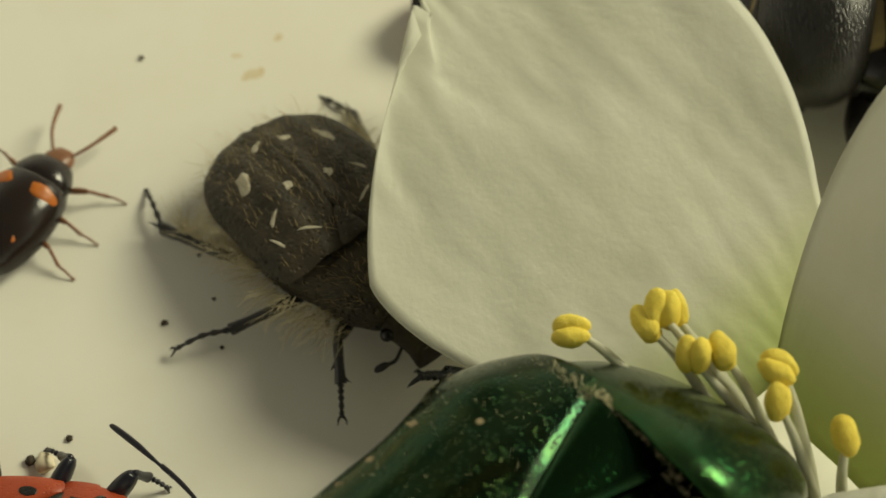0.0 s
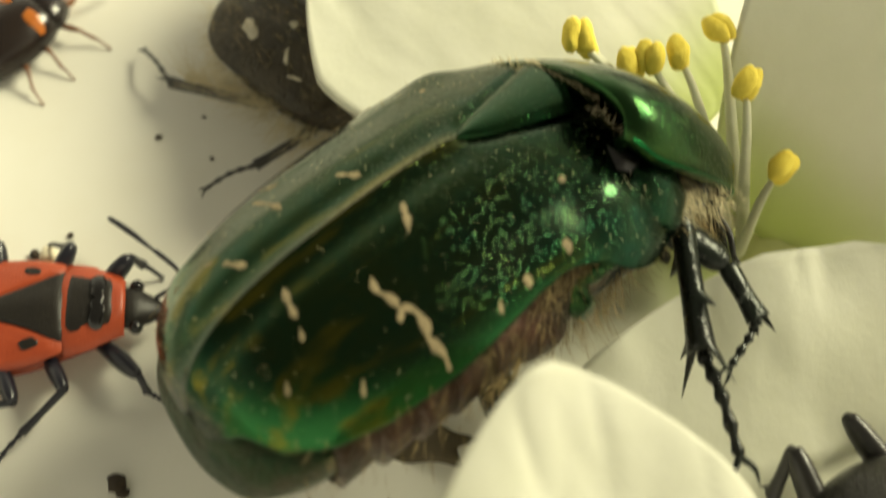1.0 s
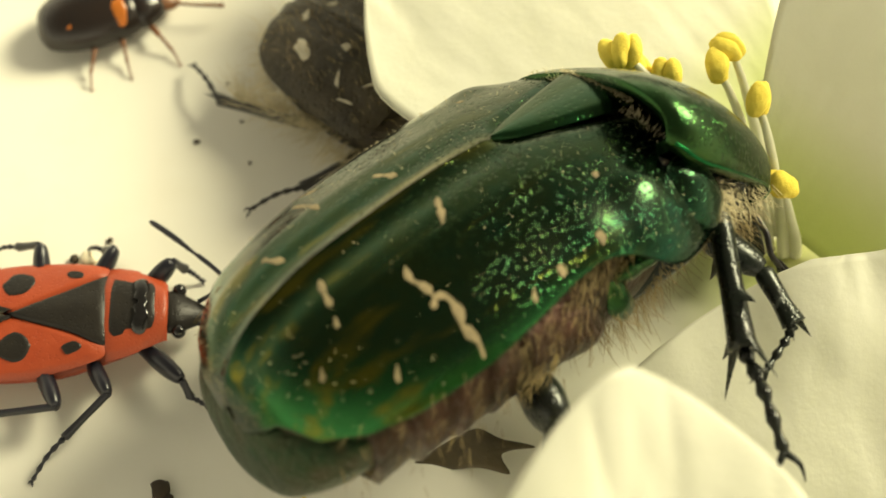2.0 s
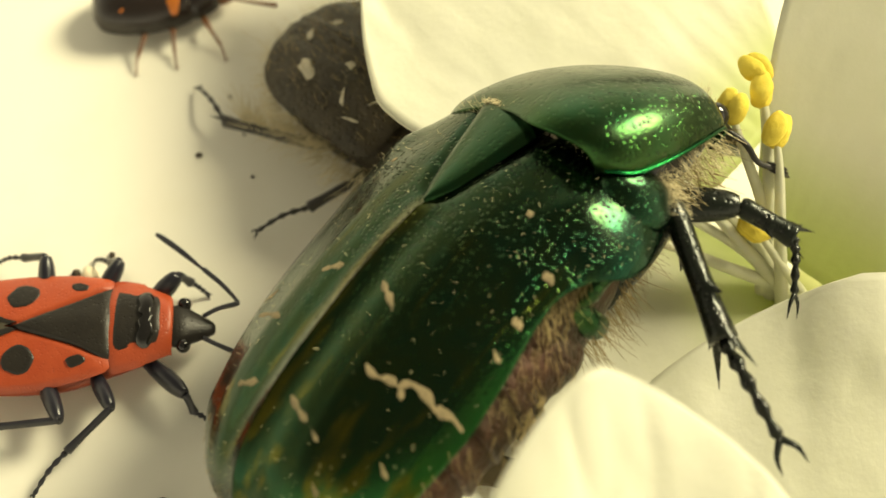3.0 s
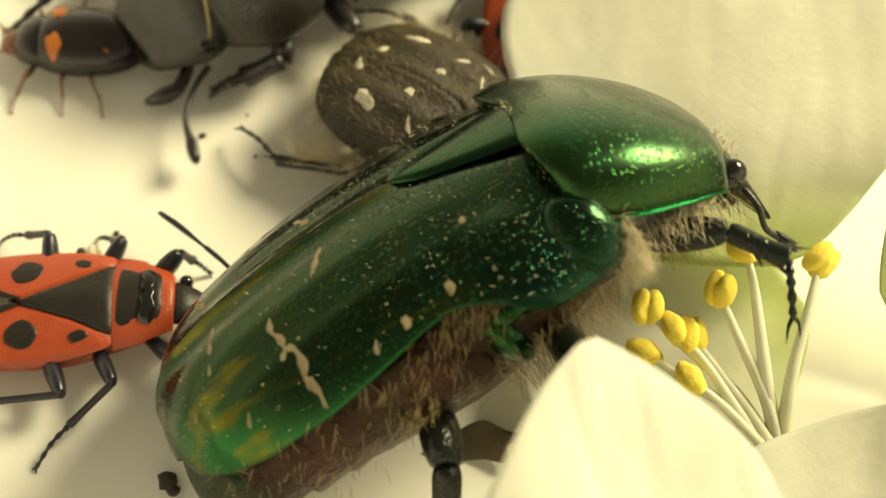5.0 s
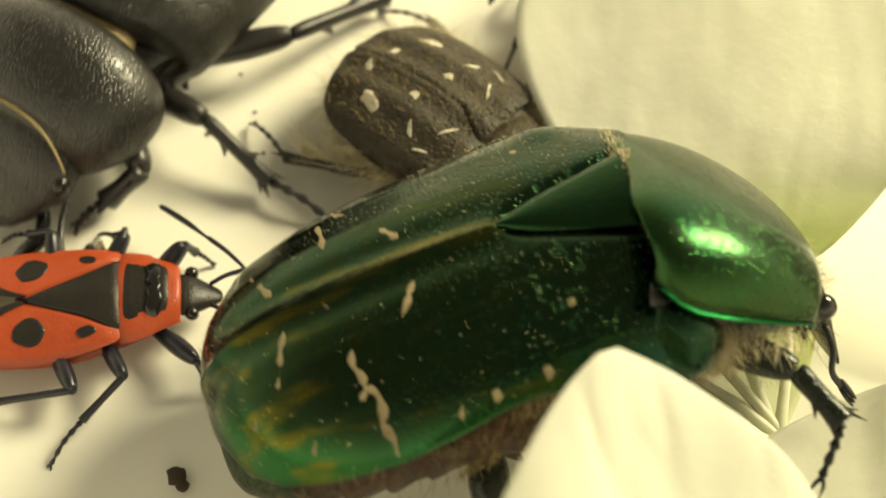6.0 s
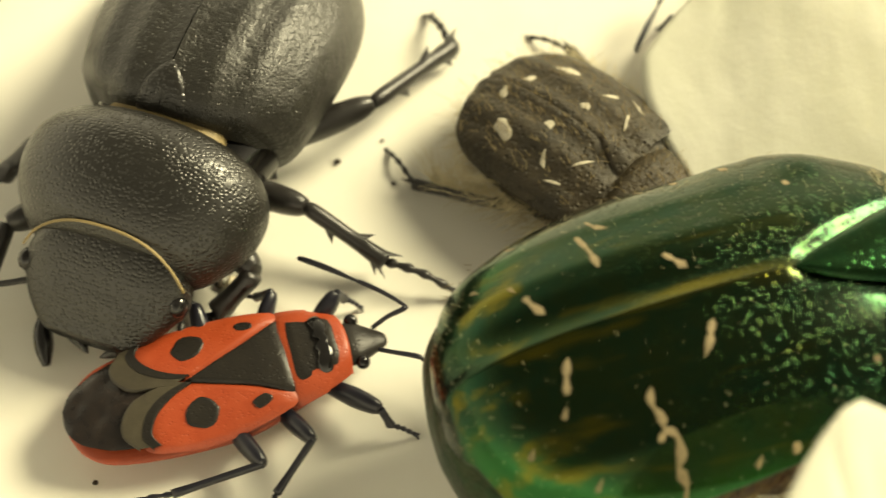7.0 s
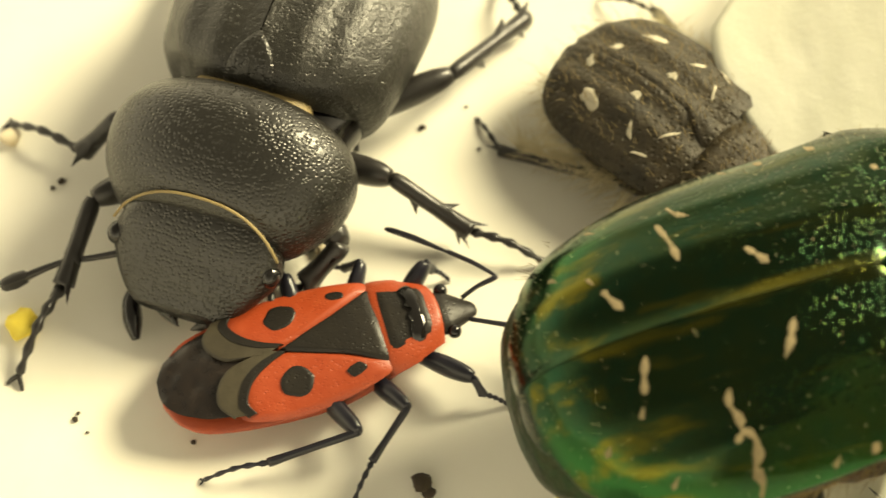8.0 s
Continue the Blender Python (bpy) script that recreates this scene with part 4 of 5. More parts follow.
# ---- the large black beetle ----
def black_beetle():
    top = thing("black_beetle", "large dull black ground-dwelling beetle walking on the dish", "beetle")
    bm = bmesh.new()
    loft(bm, [(-9.2, 0, 0.8, 2.0, 0.7, 0.5), (-8.4, 0, 2.3, 2.1, 1.4, 0.9), (-6.0, 0, 3.5, 2.2, 2.0, 1.2), (-3.0, 0, 3.5, 2.2, 2.2, 1.3), (0.0, 0, 2.9, 2.2, 1.9, 1.3), (1.5, 0, 2.3, 2.3, 1.5, 1.2), (4.0, 0, 2.2, 2.2, 1.0, 1.2)], n=28, steps=26)
    part("belly", bm, BLACK_GLOSS, top)
    for s in (1, -1):
        bm = bmesh.new()
        rows = []
        for x, w, zs in spline([(-9.6, 0.7, 2.7), (-9.0, 2.0, 3.5), (-7.6, 3.2, 4.7), (-5.6, 3.85, 5.5), (-3.4, 3.95, 5.85), (-1.4, 3.7, 5.75), (-0.2, 3.35, 5.4), (0.25, 2.9, 5.0)], 44):
            row = []
            for j in range(27):
                t = j / 24 * math.pi / 2 if j < 25 else math.pi / 2
                k = math.sin(t) ** 0.9
                y = 0.02 + w * k
                rib = 0.05 * math.cos(y * 5.0) * min(1, (x + 9.6) / 2) * (0.3 + 0.7 * (j < 22))
                z = zs - 3.2 * (1 - max(0, math.cos(t)) ** 0.75) * min(1, 0.35 + (x + 9.6) / 2.4) + rib
                if j == 25:
                    y, z = y - 0.25, z - 0.15
                if j == 26:
                    y, z = y - 0.6, z + 0.1
                row.append((x - 0.9 * k ** 3 * max(0, (x + 1.2) / 1.4), s * y, z))
            rows.append(row)
        rows.append([(p[0] + 0.05, p[1], p[2] - 0.5) for p in rows[-1]])
        skin(bm, rows, close=False)
        part("wing_case", bm, BLACK_ELYTRA, top, "ribbed dull black wing case")
    bm = bmesh.new()
    loft(bm, [(-1.0, 0, 0.12, 5.62, 0.1, 0.3), (-0.5, 0, 0.5, 5.5, 0.12, 0.3), (0.0, 0, 0.75, 5.2, 0.12, 0.4), (0.3, 0, 0.8, 4.7, 0.12, 0.3)], n=14, steps=8)
    part("scutellum", bm, BLACK_SHELL, top)
    bm = bmesh.new()
    loft(bm, [(-0.3, 0, 1.7, 3.9, 0.8, 1.2), (0.4, 0, 2.0, 3.9, 0.78, 1.2), (1.0, 0, 2.2, 3.9, 0.72, 1.2)], n=24, steps=10)
    part("waist", bm, HAIR, top, "pale membrane between thorax and wing cases")
    # thorax shield
    bm = bmesh.new()
    loft(bm, [(0.5, 0, 2.4, 3.2, 1.5, 1.3), (0.65, 0, 3.0, 3.2, 1.95, 1.5), (1.1, 0, 3.55, 3.1, 2.4, 1.6), (1.9, 0, 3.85, 3.0, 2.7, 1.6), (3.0, 0, 3.7, 2.9, 2.5, 1.5), (3.9, 0, 3.1, 2.8, 2.0, 1.3), (4.3, 0, 2.6, 2.7, 1.5, 1.1), (4.35, 0, 2.2, 2.7, 1.2, 1.0)], n=40, steps=34)
    chest = part("thorax", bm, BLACK_SHELL, top, "broad domed black thorax shield")
    bm = bmesh.new()                      # the rim curves forward round the head
    line = [(4.22 + 0.70 * abs(k) ** 3, 2.62 * k, 2.76 + 1.72 * max(0.0, 1 - k * k) ** 0.5, 0.045) for k in [-0.97 + 1.94 * i / 16 for i in range(17)]]
    tube(bm, line, n=6, steps=60)
    part("front_rim", bm, HAIR, chest, "thin golden brown rim")
    bm = bmesh.new()
    loft(bm, [(3.5, 0, 2.2, 2.6, 1.4, 1.0), (4.2, -0.05, 2.5, 2.45, 1.45, 1.0), (4.9, -0.1, 2.62, 2.2, 1.2, 0.9), (5.4, -0.15, 2.35, 1.95, 0.9, 0.75), (5.75, -0.2, 2.1, 1.75, 0.72, 0.65), (6.15, -0.22, 1.75, 1.5, 0.45, 0.5), (6.45, -0.25, 1.3, 1.35, 0.25, 0.3)], n=36, steps=30, square=0.72, rough=0.03)
    head = part("head", bm, BLACK_SHELL, top, "broad pitted black head")
    for s in (-1, 1):
        bm = bmesh.new()
        ball(bm, (4.98, s * 2.42 - 0.12, 2.45), 0.36, (1, 0.8, 1.0))
        part("eye", bm, BLACK_GLOSS, head, "glossy black eye")
        bm = bmesh.new()
        tube(bm, [(5.6, s * 0.8, 1.3, 0.35), (6.1, s * 0.9, 1.1, 0.28), (6.4, s * 0.5, 0.9, 0.18), (6.6, s * 0.2, 0.8, 0.03)], n=8)
        part("jaw", bm, BLACK_SHELL, head)
        bm = bmesh.new()
        tube(bm, [(5.4, s * 1.5, 1.1, 0.22), (6.1, s * 1.9, 0.8, 0.26), (6.7, s * 1.7, 0.5, 0.3), (7.2, s * 1.4, 0.3, 0.12)], n=7)
        part("palp", bm, BLACK_GLOSS, head)
        feeler([(5.0, s * 2.2, 1.6, 0.12), (5.5, s * 3.3, 1.4, 0.10), (5.9, s * 4.3, 1.2, 0.10), (6.6, s * 5.2, 1.0, 0.14)] if s < 0 else [(5.0, 2.2, 1.4, 0.12), (5.9, 2.6, 1.2, 0.10), (6.7, 3.4, 1.1, 0.10), (7.0, 4.2, 1.0, 0.14)], LEG_BLACK, top, club=0.5)
    limb(top, [(1.9, 2.2, 1.6), (2.9, 3.7, 1.7), (4.0, 2.9, 0.8), (5.0, 2.3, 0.2)], (0.62, 0.42, 0.3, 0.16), LEG_BLACK, spikes=3, spur=0.5, claw=0.4)
    limb(top, [(1.9, -2.2, 1.6), (3.85, -4.0, 1.9), (6.4, -4.05, 0.8), (9.3, -4.25, 0.2)], (0.6, 0.36, 0.3, 0.16), LEG_BLACK, spikes=4, spur=0.7, claw=0.5)
    limb(top, [(0.2, 2.0, 1.6), (0.35, 4.35, 1.9), (0.8, 7.05, 0.8), (0.85, 9.55, 0.2)], (0.58, 0.32, 0.28, 0.14), LEG_BLACK, spikes=4, spur=0.5, claw=0.4)
    limb(top, [(0.2, -2.0, 1.6), (0.8, -4.5, 1.9), (1.8, -5.6, 0.8), (1.2, -8.6, 0.2)], (0.58, 0.36, 0.3, 0.15), LEG_BLACK, spikes=4, spur=0.5, claw=0.4)
    limb(top, [(-1.6, 2.4, 1.6), (-3.95, 4.9, 1.9), (-7.75, 6.3, 0.8), (-9.25, 5.0, 0.2)], (0.62, 0.34, 0.28, 0.14), LEG_BLACK, spikes=4, spur=0.5, claw=0.4)
    limb(top, [(-1.6, -2.4, 1.6), (-4.0, -4.4, 2.2), (-7.0, -5.2, 0.8), (-9.4, -5.4, 0.2)], (0.62, 0.38, 0.3, 0.15), LEG_BLACK, spikes=4, spur=0.5, claw=0.4)
    return top


BLACK = black_beetle()


# ---- the small banded beetle ----
def small_beetle(label, name="small_beetle", banded=True):
    top = thing(name, label, "beetle")
    bm = bmesh.new()
    loft(bm, [(-2.5, 0, 0.3, 0.6, 0.25, 0.2), (-2.2, 0, 0.9, 0.65, 0.7, 0.35), (-1.2, 0, 1.3, 0.7, 1.0, 0.45), (0.0, 0, 1.35, 0.7, 1.05, 0.45), (0.8, 0, 1.15, 0.7, 0.9, 0.4), (0.95, 0, 1.0, 0.7, 0.75, 0.35)], n=26, steps=22)
    body = part("shell", bm, SMALL_SHELL, top, "glossy black shell")
    bm = bmesh.new()
    loft(bm, [(0.85, 0, 1.0, 0.7, 0.72, 0.35), (1.2, 0, 1.05, 0.7, 0.75, 0.35), (1.7, 0, 0.8, 0.68, 0.6, 0.3), (1.9, 0, 0.6, 0.66, 0.4, 0.25)], n=22, steps=12)
    part("thorax", bm, SMALL_SHELL, top, "glossy black thorax shield")
    bm = bmesh.new()
    loft(bm, [(1.8, 0, 0.52, 0.65, 0.35, 0.25), (2.2, 0, 0.5, 0.6, 0.3, 0.22), (2.5, 0, 0.3, 0.55, 0.15, 0.15)], n=18, steps=10)
    part("head", bm, BROWN_LEG, top, "reddish brown head")

    def back(x, y):
        w = 1.35
        return 0.7 + 1.05 * max(0.0, 1 - (y / w) ** 2) ** 0.5 * max(0.2, 1 - (max(0, -x - 0.6) / 1.9) ** 2.2)
    if banded:
        for s in (-1, 1):
            for x, y, a, b in ((0.35, 0.75, 0.28, 0.42), (-1.45, 0.65, 0.18, 0.28)):
                bm = bmesh.new()
                drape(bm, oval(x, s * y, a, b, wild=0.18), back, 0.03, rings=4, n=24)
                part("orange_band", bm, ORANGE, body)
    for s in (-1, 1):
        feeler([(2.3, s * 0.35, 0.7, 0.05), (2.8, s * 0.7, 0.8, 0.06), (3.4, s * 0.95, 0.8, 0.07), (3.9, s * 1.1, 0.75, 0.09)], BROWN_LEG, top)
        for x, k, f in ((1.2, 0.7, 0.5), (0.2, 0.75, -0.1), (-0.6, 0.75, -0.6)):
            limb(top, [(x, s * k, 0.45), (x + f * 0.5, s * 1.55, 0.6), (x + f, s * 2.0, 0.25), (x + f * 1.2, s * 2.55, 0.06)], (0.13, 0.07, 0.06, 0.045), BROWN_LEG, claw=0.1)
    return top


SMALL = small_beetle("small glossy black beetle with orange bands")


# ---- the dark beetle at the front of the flower ----
def dark_beetle():
    top = thing("dark_beetle", "dull black beetle at the edge of the flower", "beetle")
    bm = bmesh.new()
    loft(bm, [(-4.6, 0, 0.6, 1.6, 0.5, 0.5), (-4.2, 0, 1.6, 1.7, 1.1, 0.9), (-2.5, 0, 2.4, 1.8, 1.7, 1.2), (-0.5, 0, 2.5, 1.8, 1.8, 1.2), (0.9, 0, 2.2, 1.8, 1.5, 1.1), (1.1, 0, 1.9, 1.8, 1.2, 1.0)], n=30, steps=24)
    part("shell", bm, BLACK_SHELL, top)
    bm = bmesh.new()
    loft(bm, [(1.0, 0, 2.0, 1.7, 1.2, 0.9), (1.3, 0, 2.2, 1.7, 1.4, 1.0), (2.4, 0, 1.9, 1.7, 1.2, 0.9), (3.2, 0, 1.2, 1.6, 0.7, 0.6)], n=28, steps=16)
    part("thorax", bm, BLACK_SHELL, top)
    bm = bmesh.new()
    loft(bm, [(3.0, 0, 1.1, 1.5, 0.6, 0.5), (3.6, 0, 1.0, 1.3, 0.5, 0.4), (4.2, 0, 0.6, 1.1, 0.25, 0.25)], n=20, steps=10)
    part("head", bm, BLACK_SHELL, top)
    for s in (-1, 1):
        feeler([(4.0, s * 0.5, 1.2, 0.08), (4.5, s * 0.9, 1.2, 0.07), (4.9, s * 1.1, 1.0, 0.07)], LEG_BLACK, top, club=0.3)
        limb(top, [(2.2, s * 1.2, 1.1), (2.8, s * 2.6, 1.9), (3.3, s * 3.2, 1.0), (3.8, s * 3.9, 0.1)], (0.42, 0.2, 0.15, 0.1), LEG_BLACK, spikes=2, claw=0.2)
        limb(top, [(0.3, s * 1.6, 1.1), (0.3, s * 4.0, 2.3), (0.0, s * 4.7, 0.9), (-0.1, s * 5.2, 0.1)], (0.42, 0.2, 0.15, 0.1), LEG_BLACK, spikes=2, claw=0.2)
        limb(top, [(-2.4, s * 1.4, 1.1), (-5.7, s * 0.9, 2.3), (-5.2, s * 1.6, 0.9), (-4.8, s * 2.1, 0.1)], (0.46, 0.22, 0.16, 0.12), LEG_BLACK, spikes=2, claw=0.2)
    return top


DARK = dark_beetle()


# ---- the white flower ----
HEART = Vector((22.0, -1.6, 1.6))


def petal_pose(x, y, z, roll, rise, yaw):
    return Matrix.Translation((Vector((x, y, z)) - HEART) * MM) @ pose(0, 0, 0, roll, 0, yaw) @ pose(0, 0, 0, 0, -rise, 0)


def petal(parent, place, length, half, cup, label, bend=0.0, neck=0.22, tip=0.75, ruffle=0.35, seed=1, notch=0.0, notch_at=0.0, spread=0.0, trim=0.0, point=False):
    """A petal along x from its foot, its slope growing by bend (degrees) towards the tip; cup lifts its sides. place: x, y, z, roll, rise, yaw."""
    bm = bmesh.new()
    nu, nv = 46, 40
    x = h = 0.0
    spine_line = []
    for i in range(nu + 1):
        u = i / nu
        spine_line.append((x, h))
        a = radians(bend * u)
        x, h = x + math.cos(a) * length / nu, h + math.sin(a) * length / nu
    rows = []
    for i in range(nu + 1):
        u = i / nu
        wide = half * (neck * (1 - u) ** 2 + (math.sin(math.pi * min(1.0, u ** tip * 0.985)) ** 0.62) * (0.35 + 0.65 * min(1, u * 1.6)))
        if point:
            wide = half * ((1 - u) ** 0.62 * 0.88 + 0.10 * math.sin(math.pi * u))
        wide = max(wide, 0.25)
        a = radians(bend * u)
        row = []
        for j in range(nv + 1):
            v = -1 + 2 * j / nv
            s, z = spine_line[i]
            s -= notch * math.exp(-((v - notch_at) / 0.13) ** 2) * max(0, (u - 0.6) / 0.4)
            s *= 1 - trim * max(0.0, v) ** 2
            lift = cup * wide * abs(v) ** 2.2
            y = wide * v * (1 - 0.22 * abs(cup) * abs(v) ** 2)
            if v < 0:
                y *= 1 + spread * (1 - u)
            n = noise.noise(Vector((s * 0.16 + seed * 7.1, y * 0.22, seed * 3.3))) * ruffle * (0.3 + u) + noise.noise(Vector((s * 0.5 + seed, y * 0.7, 2.0))) * ruffle * 0.12
            vein = 0.010 * math.cos(y * 5.5 / (0.4 + u) + 0.6 * math.sin(s)) * (1 - 0.5 * u)
            fold = noise.noise(Vector((s * 0.10 + seed * 2.7, y * 0.75, seed * 1.9)))
            lift += n + vein - 0.08 * math.exp(-(fold / 0.10) ** 2) * min(1.0, 0.3 + u)
            row.append(Vector((s - math.sin(a) * lift, y, z + math.cos(a) * lift)))
        rows.append(row)
    lower = []
    for row in rows:
        lower.append([p + Vector((0, 0, -0.16)) for p in row])
    a = skin(bm, rows, close=False)
    b = skin(bm, lower, close=False)
    for i in range(nu):
        bm.faces.new((a[i][0], a[i + 1][0], b[i + 1][0], b[i][0]))
        bm.faces.new((a[i][-1], a[i + 1][-1], b[i + 1][-1], b[i][-1]))
    for j in range(nv):
        bm.faces.new((a[0][j], a[0][j + 1], b[0][j + 1], b[0][j]))
        bm.faces.new((a[-1][j], a[-1][j + 1], b[-1][j + 1], b[-1][j]))
    ob = part("petal", bm, PETAL, parent, label)
    ob.matrix_basis = petal_pose(*place)
    return ob


# seconds, foot x, y, z, roll, rise, yaw of each petal
BACK_ROWS = [(0, 20.46, 0.46, 3.0, -5, 6.0, 128.0), (0.3, 20.3, 0.85, 3.0, -3.5, 6.6, 131.5), (0.5, 19.7, 1.8, 3.0, 0, 8.2, 137.5), (2.2, 20.3, 1.6, 3.0, -1, 6.8, 135.8), (3.5, 20.2, 2.3, 3.0, 1, 7.7, 140.0),
             (4.0, 20.3, 1.0, 3.0, -3, 7.1, 132.5), (4.3, 20.3, -2.2, 3.0, -10, 4.3, 104.2), (4.7, 18.6, -2.8, 3.0, -12, 4.0, 82.0), (6.0, 18.8, -2.9, 3.0, -11, 4.6, 81.0),
             (6.5, 18.6, -3.5, 3.0, -12, 3.8, 82.0), (7.0, 19.3, -3.3, 3.0, -12, 3.6, 87.9), (8.0, 19.2, -3.4, 3.0, -11, 5.0, 91.0)]
RIGHT_ROWS = [(0, 22.06, -1.17, 1.55, 18, 42.8, 49), (2.2, 22.1, -1.27, 1.6, 13, 40.6, 52.7), (3.5, 22.1, -2.2, 1.6, 13, 40, 57), (4.1, 22.5, -3.0, 1.6, 13, 39, 55), (4.5, 25.0, -5.0, 1.4, 13, 36, 49), (8.0, 25.4, -5.0, 1.4, 13, 36, 47)]
FRONT_ROWS = [(0, 16.93, -17.58, 6.48, 12, 30.0, 114),
              (1.0, 16.7, -18.75, 6.48, 11.6, 31.0, 114),
              (1.2, 16.3, -19.0, 6.5, 12, 32.0, 112), (1.5, 16.2, -19.2, 6.69, 13, 34.0, 108),
              (2.2, 16.1, -18.69, 6.43, 12, 30.9, 109.2),
              (3.5, 15.9, -18.21, 6.37, 12.6, 29.4, 111.2),
              (4.0, 16.26, -19.08, 6.08, 14, 27.4, 109.5),
              (4.5, 16.2, -18.42, 6.26, 22, 29.3, 118),
              (4.7, 16.21, -18.14, 6.26, 22, 29.3, 118),
              (5.8, 16.22, -18.71, 6.26, 12.7, 25.9, 111.4),
              (6.5, 17.11, -18.39, 6.27, 15, 29.2, 115.7),
              (8.0, 16.59, -18.7, 6.11, 15, 28, 115)]
LOW_ROWS = [(0, 23.9, -13.6, 1.5, -5, 14.7, 97), (2.2, 23.9, -13.6, 1.5, -5, 14.7, 97), (3.5, 23.9, -14.4, 1.5, -5, 16, 87), (4.0, 25.6, -16.0, 1.5, -4.5, 16, 92), (4.7, 24.0, -18.2, 1.2, -3, 10, 80), (5.8, 25.0, -17.5, 1.2, -4, 12, 88), (8.0, 25.0, -17.5, 1.2, -4, 12, 88)]


INNER_ROWS = [(0, 0.3, -3.3), (0.5, -0.6, -0.9), (1.0, 0, 0), (2.2, -0.5, -0.3), (3.5, 0, -1.5), (4.0, 0, -4.5), (4.7, 0, -6.3), (5.8, 0.5, -5.5), (8.0, 0.5, -5.5)]


def flower():
    top = thing("flower", "white flower with yellow stamens lying on the dish", "flower")
    top.location = HEART * MM
    back = petal(top, BACK_ROWS[0][1:], 16.3, 8.0, 0.07, "broad white petal behind the stamens", bend=6, ruffle=0.5, seed=1, tip=0.78, notch=1.0, notch_at=0.40, trim=0.10)
    right = petal(top, RIGHT_ROWS[0][1:], 17.0, 7.5, 0.17, "broad white petal", bend=10, seed=2, ruffle=0.45)
    front = petal(top, FRONT_ROWS[0][1:], 10.5, 7.6, -0.12, "white petal folded up to a blunt point", bend=5, seed=3, ruffle=0.7, point=True)
    low = petal(top, LOW_ROWS[0][1:], 11.0, 8.8, 0.06, "broad white petal with a curled rim", bend=5, tip=1.0, seed=4, ruffle=0.8)
    petal(top, (21.0, -2.0, 1.2, 0, 2, 205), 9.0, 6.0, 0.05, "white petal lying under the beetle", bend=-4, seed=5, ruffle=0.3)
    bm = bmesh.new()
    loft(bm, [(-1.9, 0, 0.5, -0.9, 0.3, 0.3), (-1.0, 0, 1.4, -0.5, 0.7, 0.6), (0.0, 0, 1.7, -0.3, 0.9, 0.8), (1.0, 0, 1.5, -0.2, 0.8, 0.7), (2.0, 0, 0.6, 0.0, 0.3, 0.3)], n=20, steps=14)
    inner = [part("calyx", bm, FLOWER_GREEN, top, "yellow-green flower heart")]
    rnd = random.Random(4)
    stamens = []
    for _ in range(9):                    # built back from the anther, along -x
        bm = bmesh.new()
        tube(bm, [(-6.2, rnd.uniform(-0.3, 0.3), -0.6, 0.24), (-3.5, rnd.uniform(-0.3, 0.3), 0.2, 0.19), (-1.2, 0, 0.18, 0.14), (0, 0, 0, 0.09)], n=8, steps=16)
        st = part("stamen", bm, FILAMENT, top, "pale filament with a yellow anther")
        bm = bmesh.new()
        turn = pose(0, 0, 0, rnd.uniform(-90, 90), rnd.uniform(-30, 50), rnd.uniform(-50, 50))
        for s in (-1, 1):
            ball(bm, turn.to_3x3() @ Vector((0.1, s * 0.17, 0)), 0.31, (1.75, 0.95, 1.05), turn, n=14)
        for v in bm.verts:
            v.co += noise.noise_vector(v.co * 2.5) * 0.07
        part("anther", bm, ANTHER, st, "powdery yellow anther")
        stamens.append(st)
    return top, back, right, front, low, inner, stamens


FLOWER, PETAL_BACK, PETAL_RIGHT, PETAL_FRONT, PETAL_LOW, INNER, STAMENS = flower()


# ---- crumbs, stains and the dry leaf on the dish ----
def crumb(x, y, r, seed, mat=CRUMB, label="dark crumb lying on the dish", flat=0.6, name="crumb"):
    bm = bmesh.new()
    bmesh.ops.create_icosphere(bm, subdivisions=2, radius=r)
    for v in bm.verts:
        v.co += noise.noise_vector(v.co / r * 1.1 + Vector((seed * 5.3, 0, 0))) * r * 0.5
        v.co.z = v.co.z * flat
    low = min(v.co.z for v in bm.verts)
    ob = part(name, bm, mat, None, at=(x, y, -low))
    return tagged(ob, label, "crumb", "crumbs on the dish")


CRUMBS = [(0.0, 0.0, 0.10), (2.45, 3.85, 0.11), (0.57, 14.26, 0.10), (2.5, -8.45, 0.30), (2.72, -8.75, 0.2), (9.4, -9.3, 0.06), (-1.05, -0.72, 0.16), (-0.75, -0.62, 0.10),
          (4.3, 3.0, 0.07), (-9.15, 1.75, 0.12), (-9.4, 1.5, 0.08), (-7.6, -6.5, 0.09), (-7.55, -6.3, 0.06), (-4.1, -7.2, 0.08), (-7.2, -6.9, 0.05), (3.3, 6.3, 0.06), (3.9, 4.7, 0.06)]
for i, (x, y, r) in enumerate(CRUMBS):
    crumb(x, y, r, i + 1)
crumb(-9.6, -3.5, 0.5, 40, ANTHER, "yellow crumb of pollen on the dish")
for i, (x, y, r) in enumerate(((6.45, -8.85, 0.10), (6.15, -9.05, 0.07), (6.7, -8.7, 0.06))):
    crumb(x, y, r, 50 + i, ANTHER, "yellow grain of pollen on the dish")
crumb(-0.55, -0.85, 0.30, 41, STAIN, "pale brown crumb on the dish")
crumb(-11.0, 3.35, 0.35, 42, STAIN, "pale brown crumb on the dish")


def smear(x, y, a, b, turn):
    bm = bmesh.new()
    drape(bm, oval(x, y, a, b, turn, n=18, wild=0.3), lambda px, py: 0.006, 0.004, rings=3, n=50)
    tagged(part("smear", bm, STAIN), "pale brown smear dried on the dish", "stain", "smears on the dish")


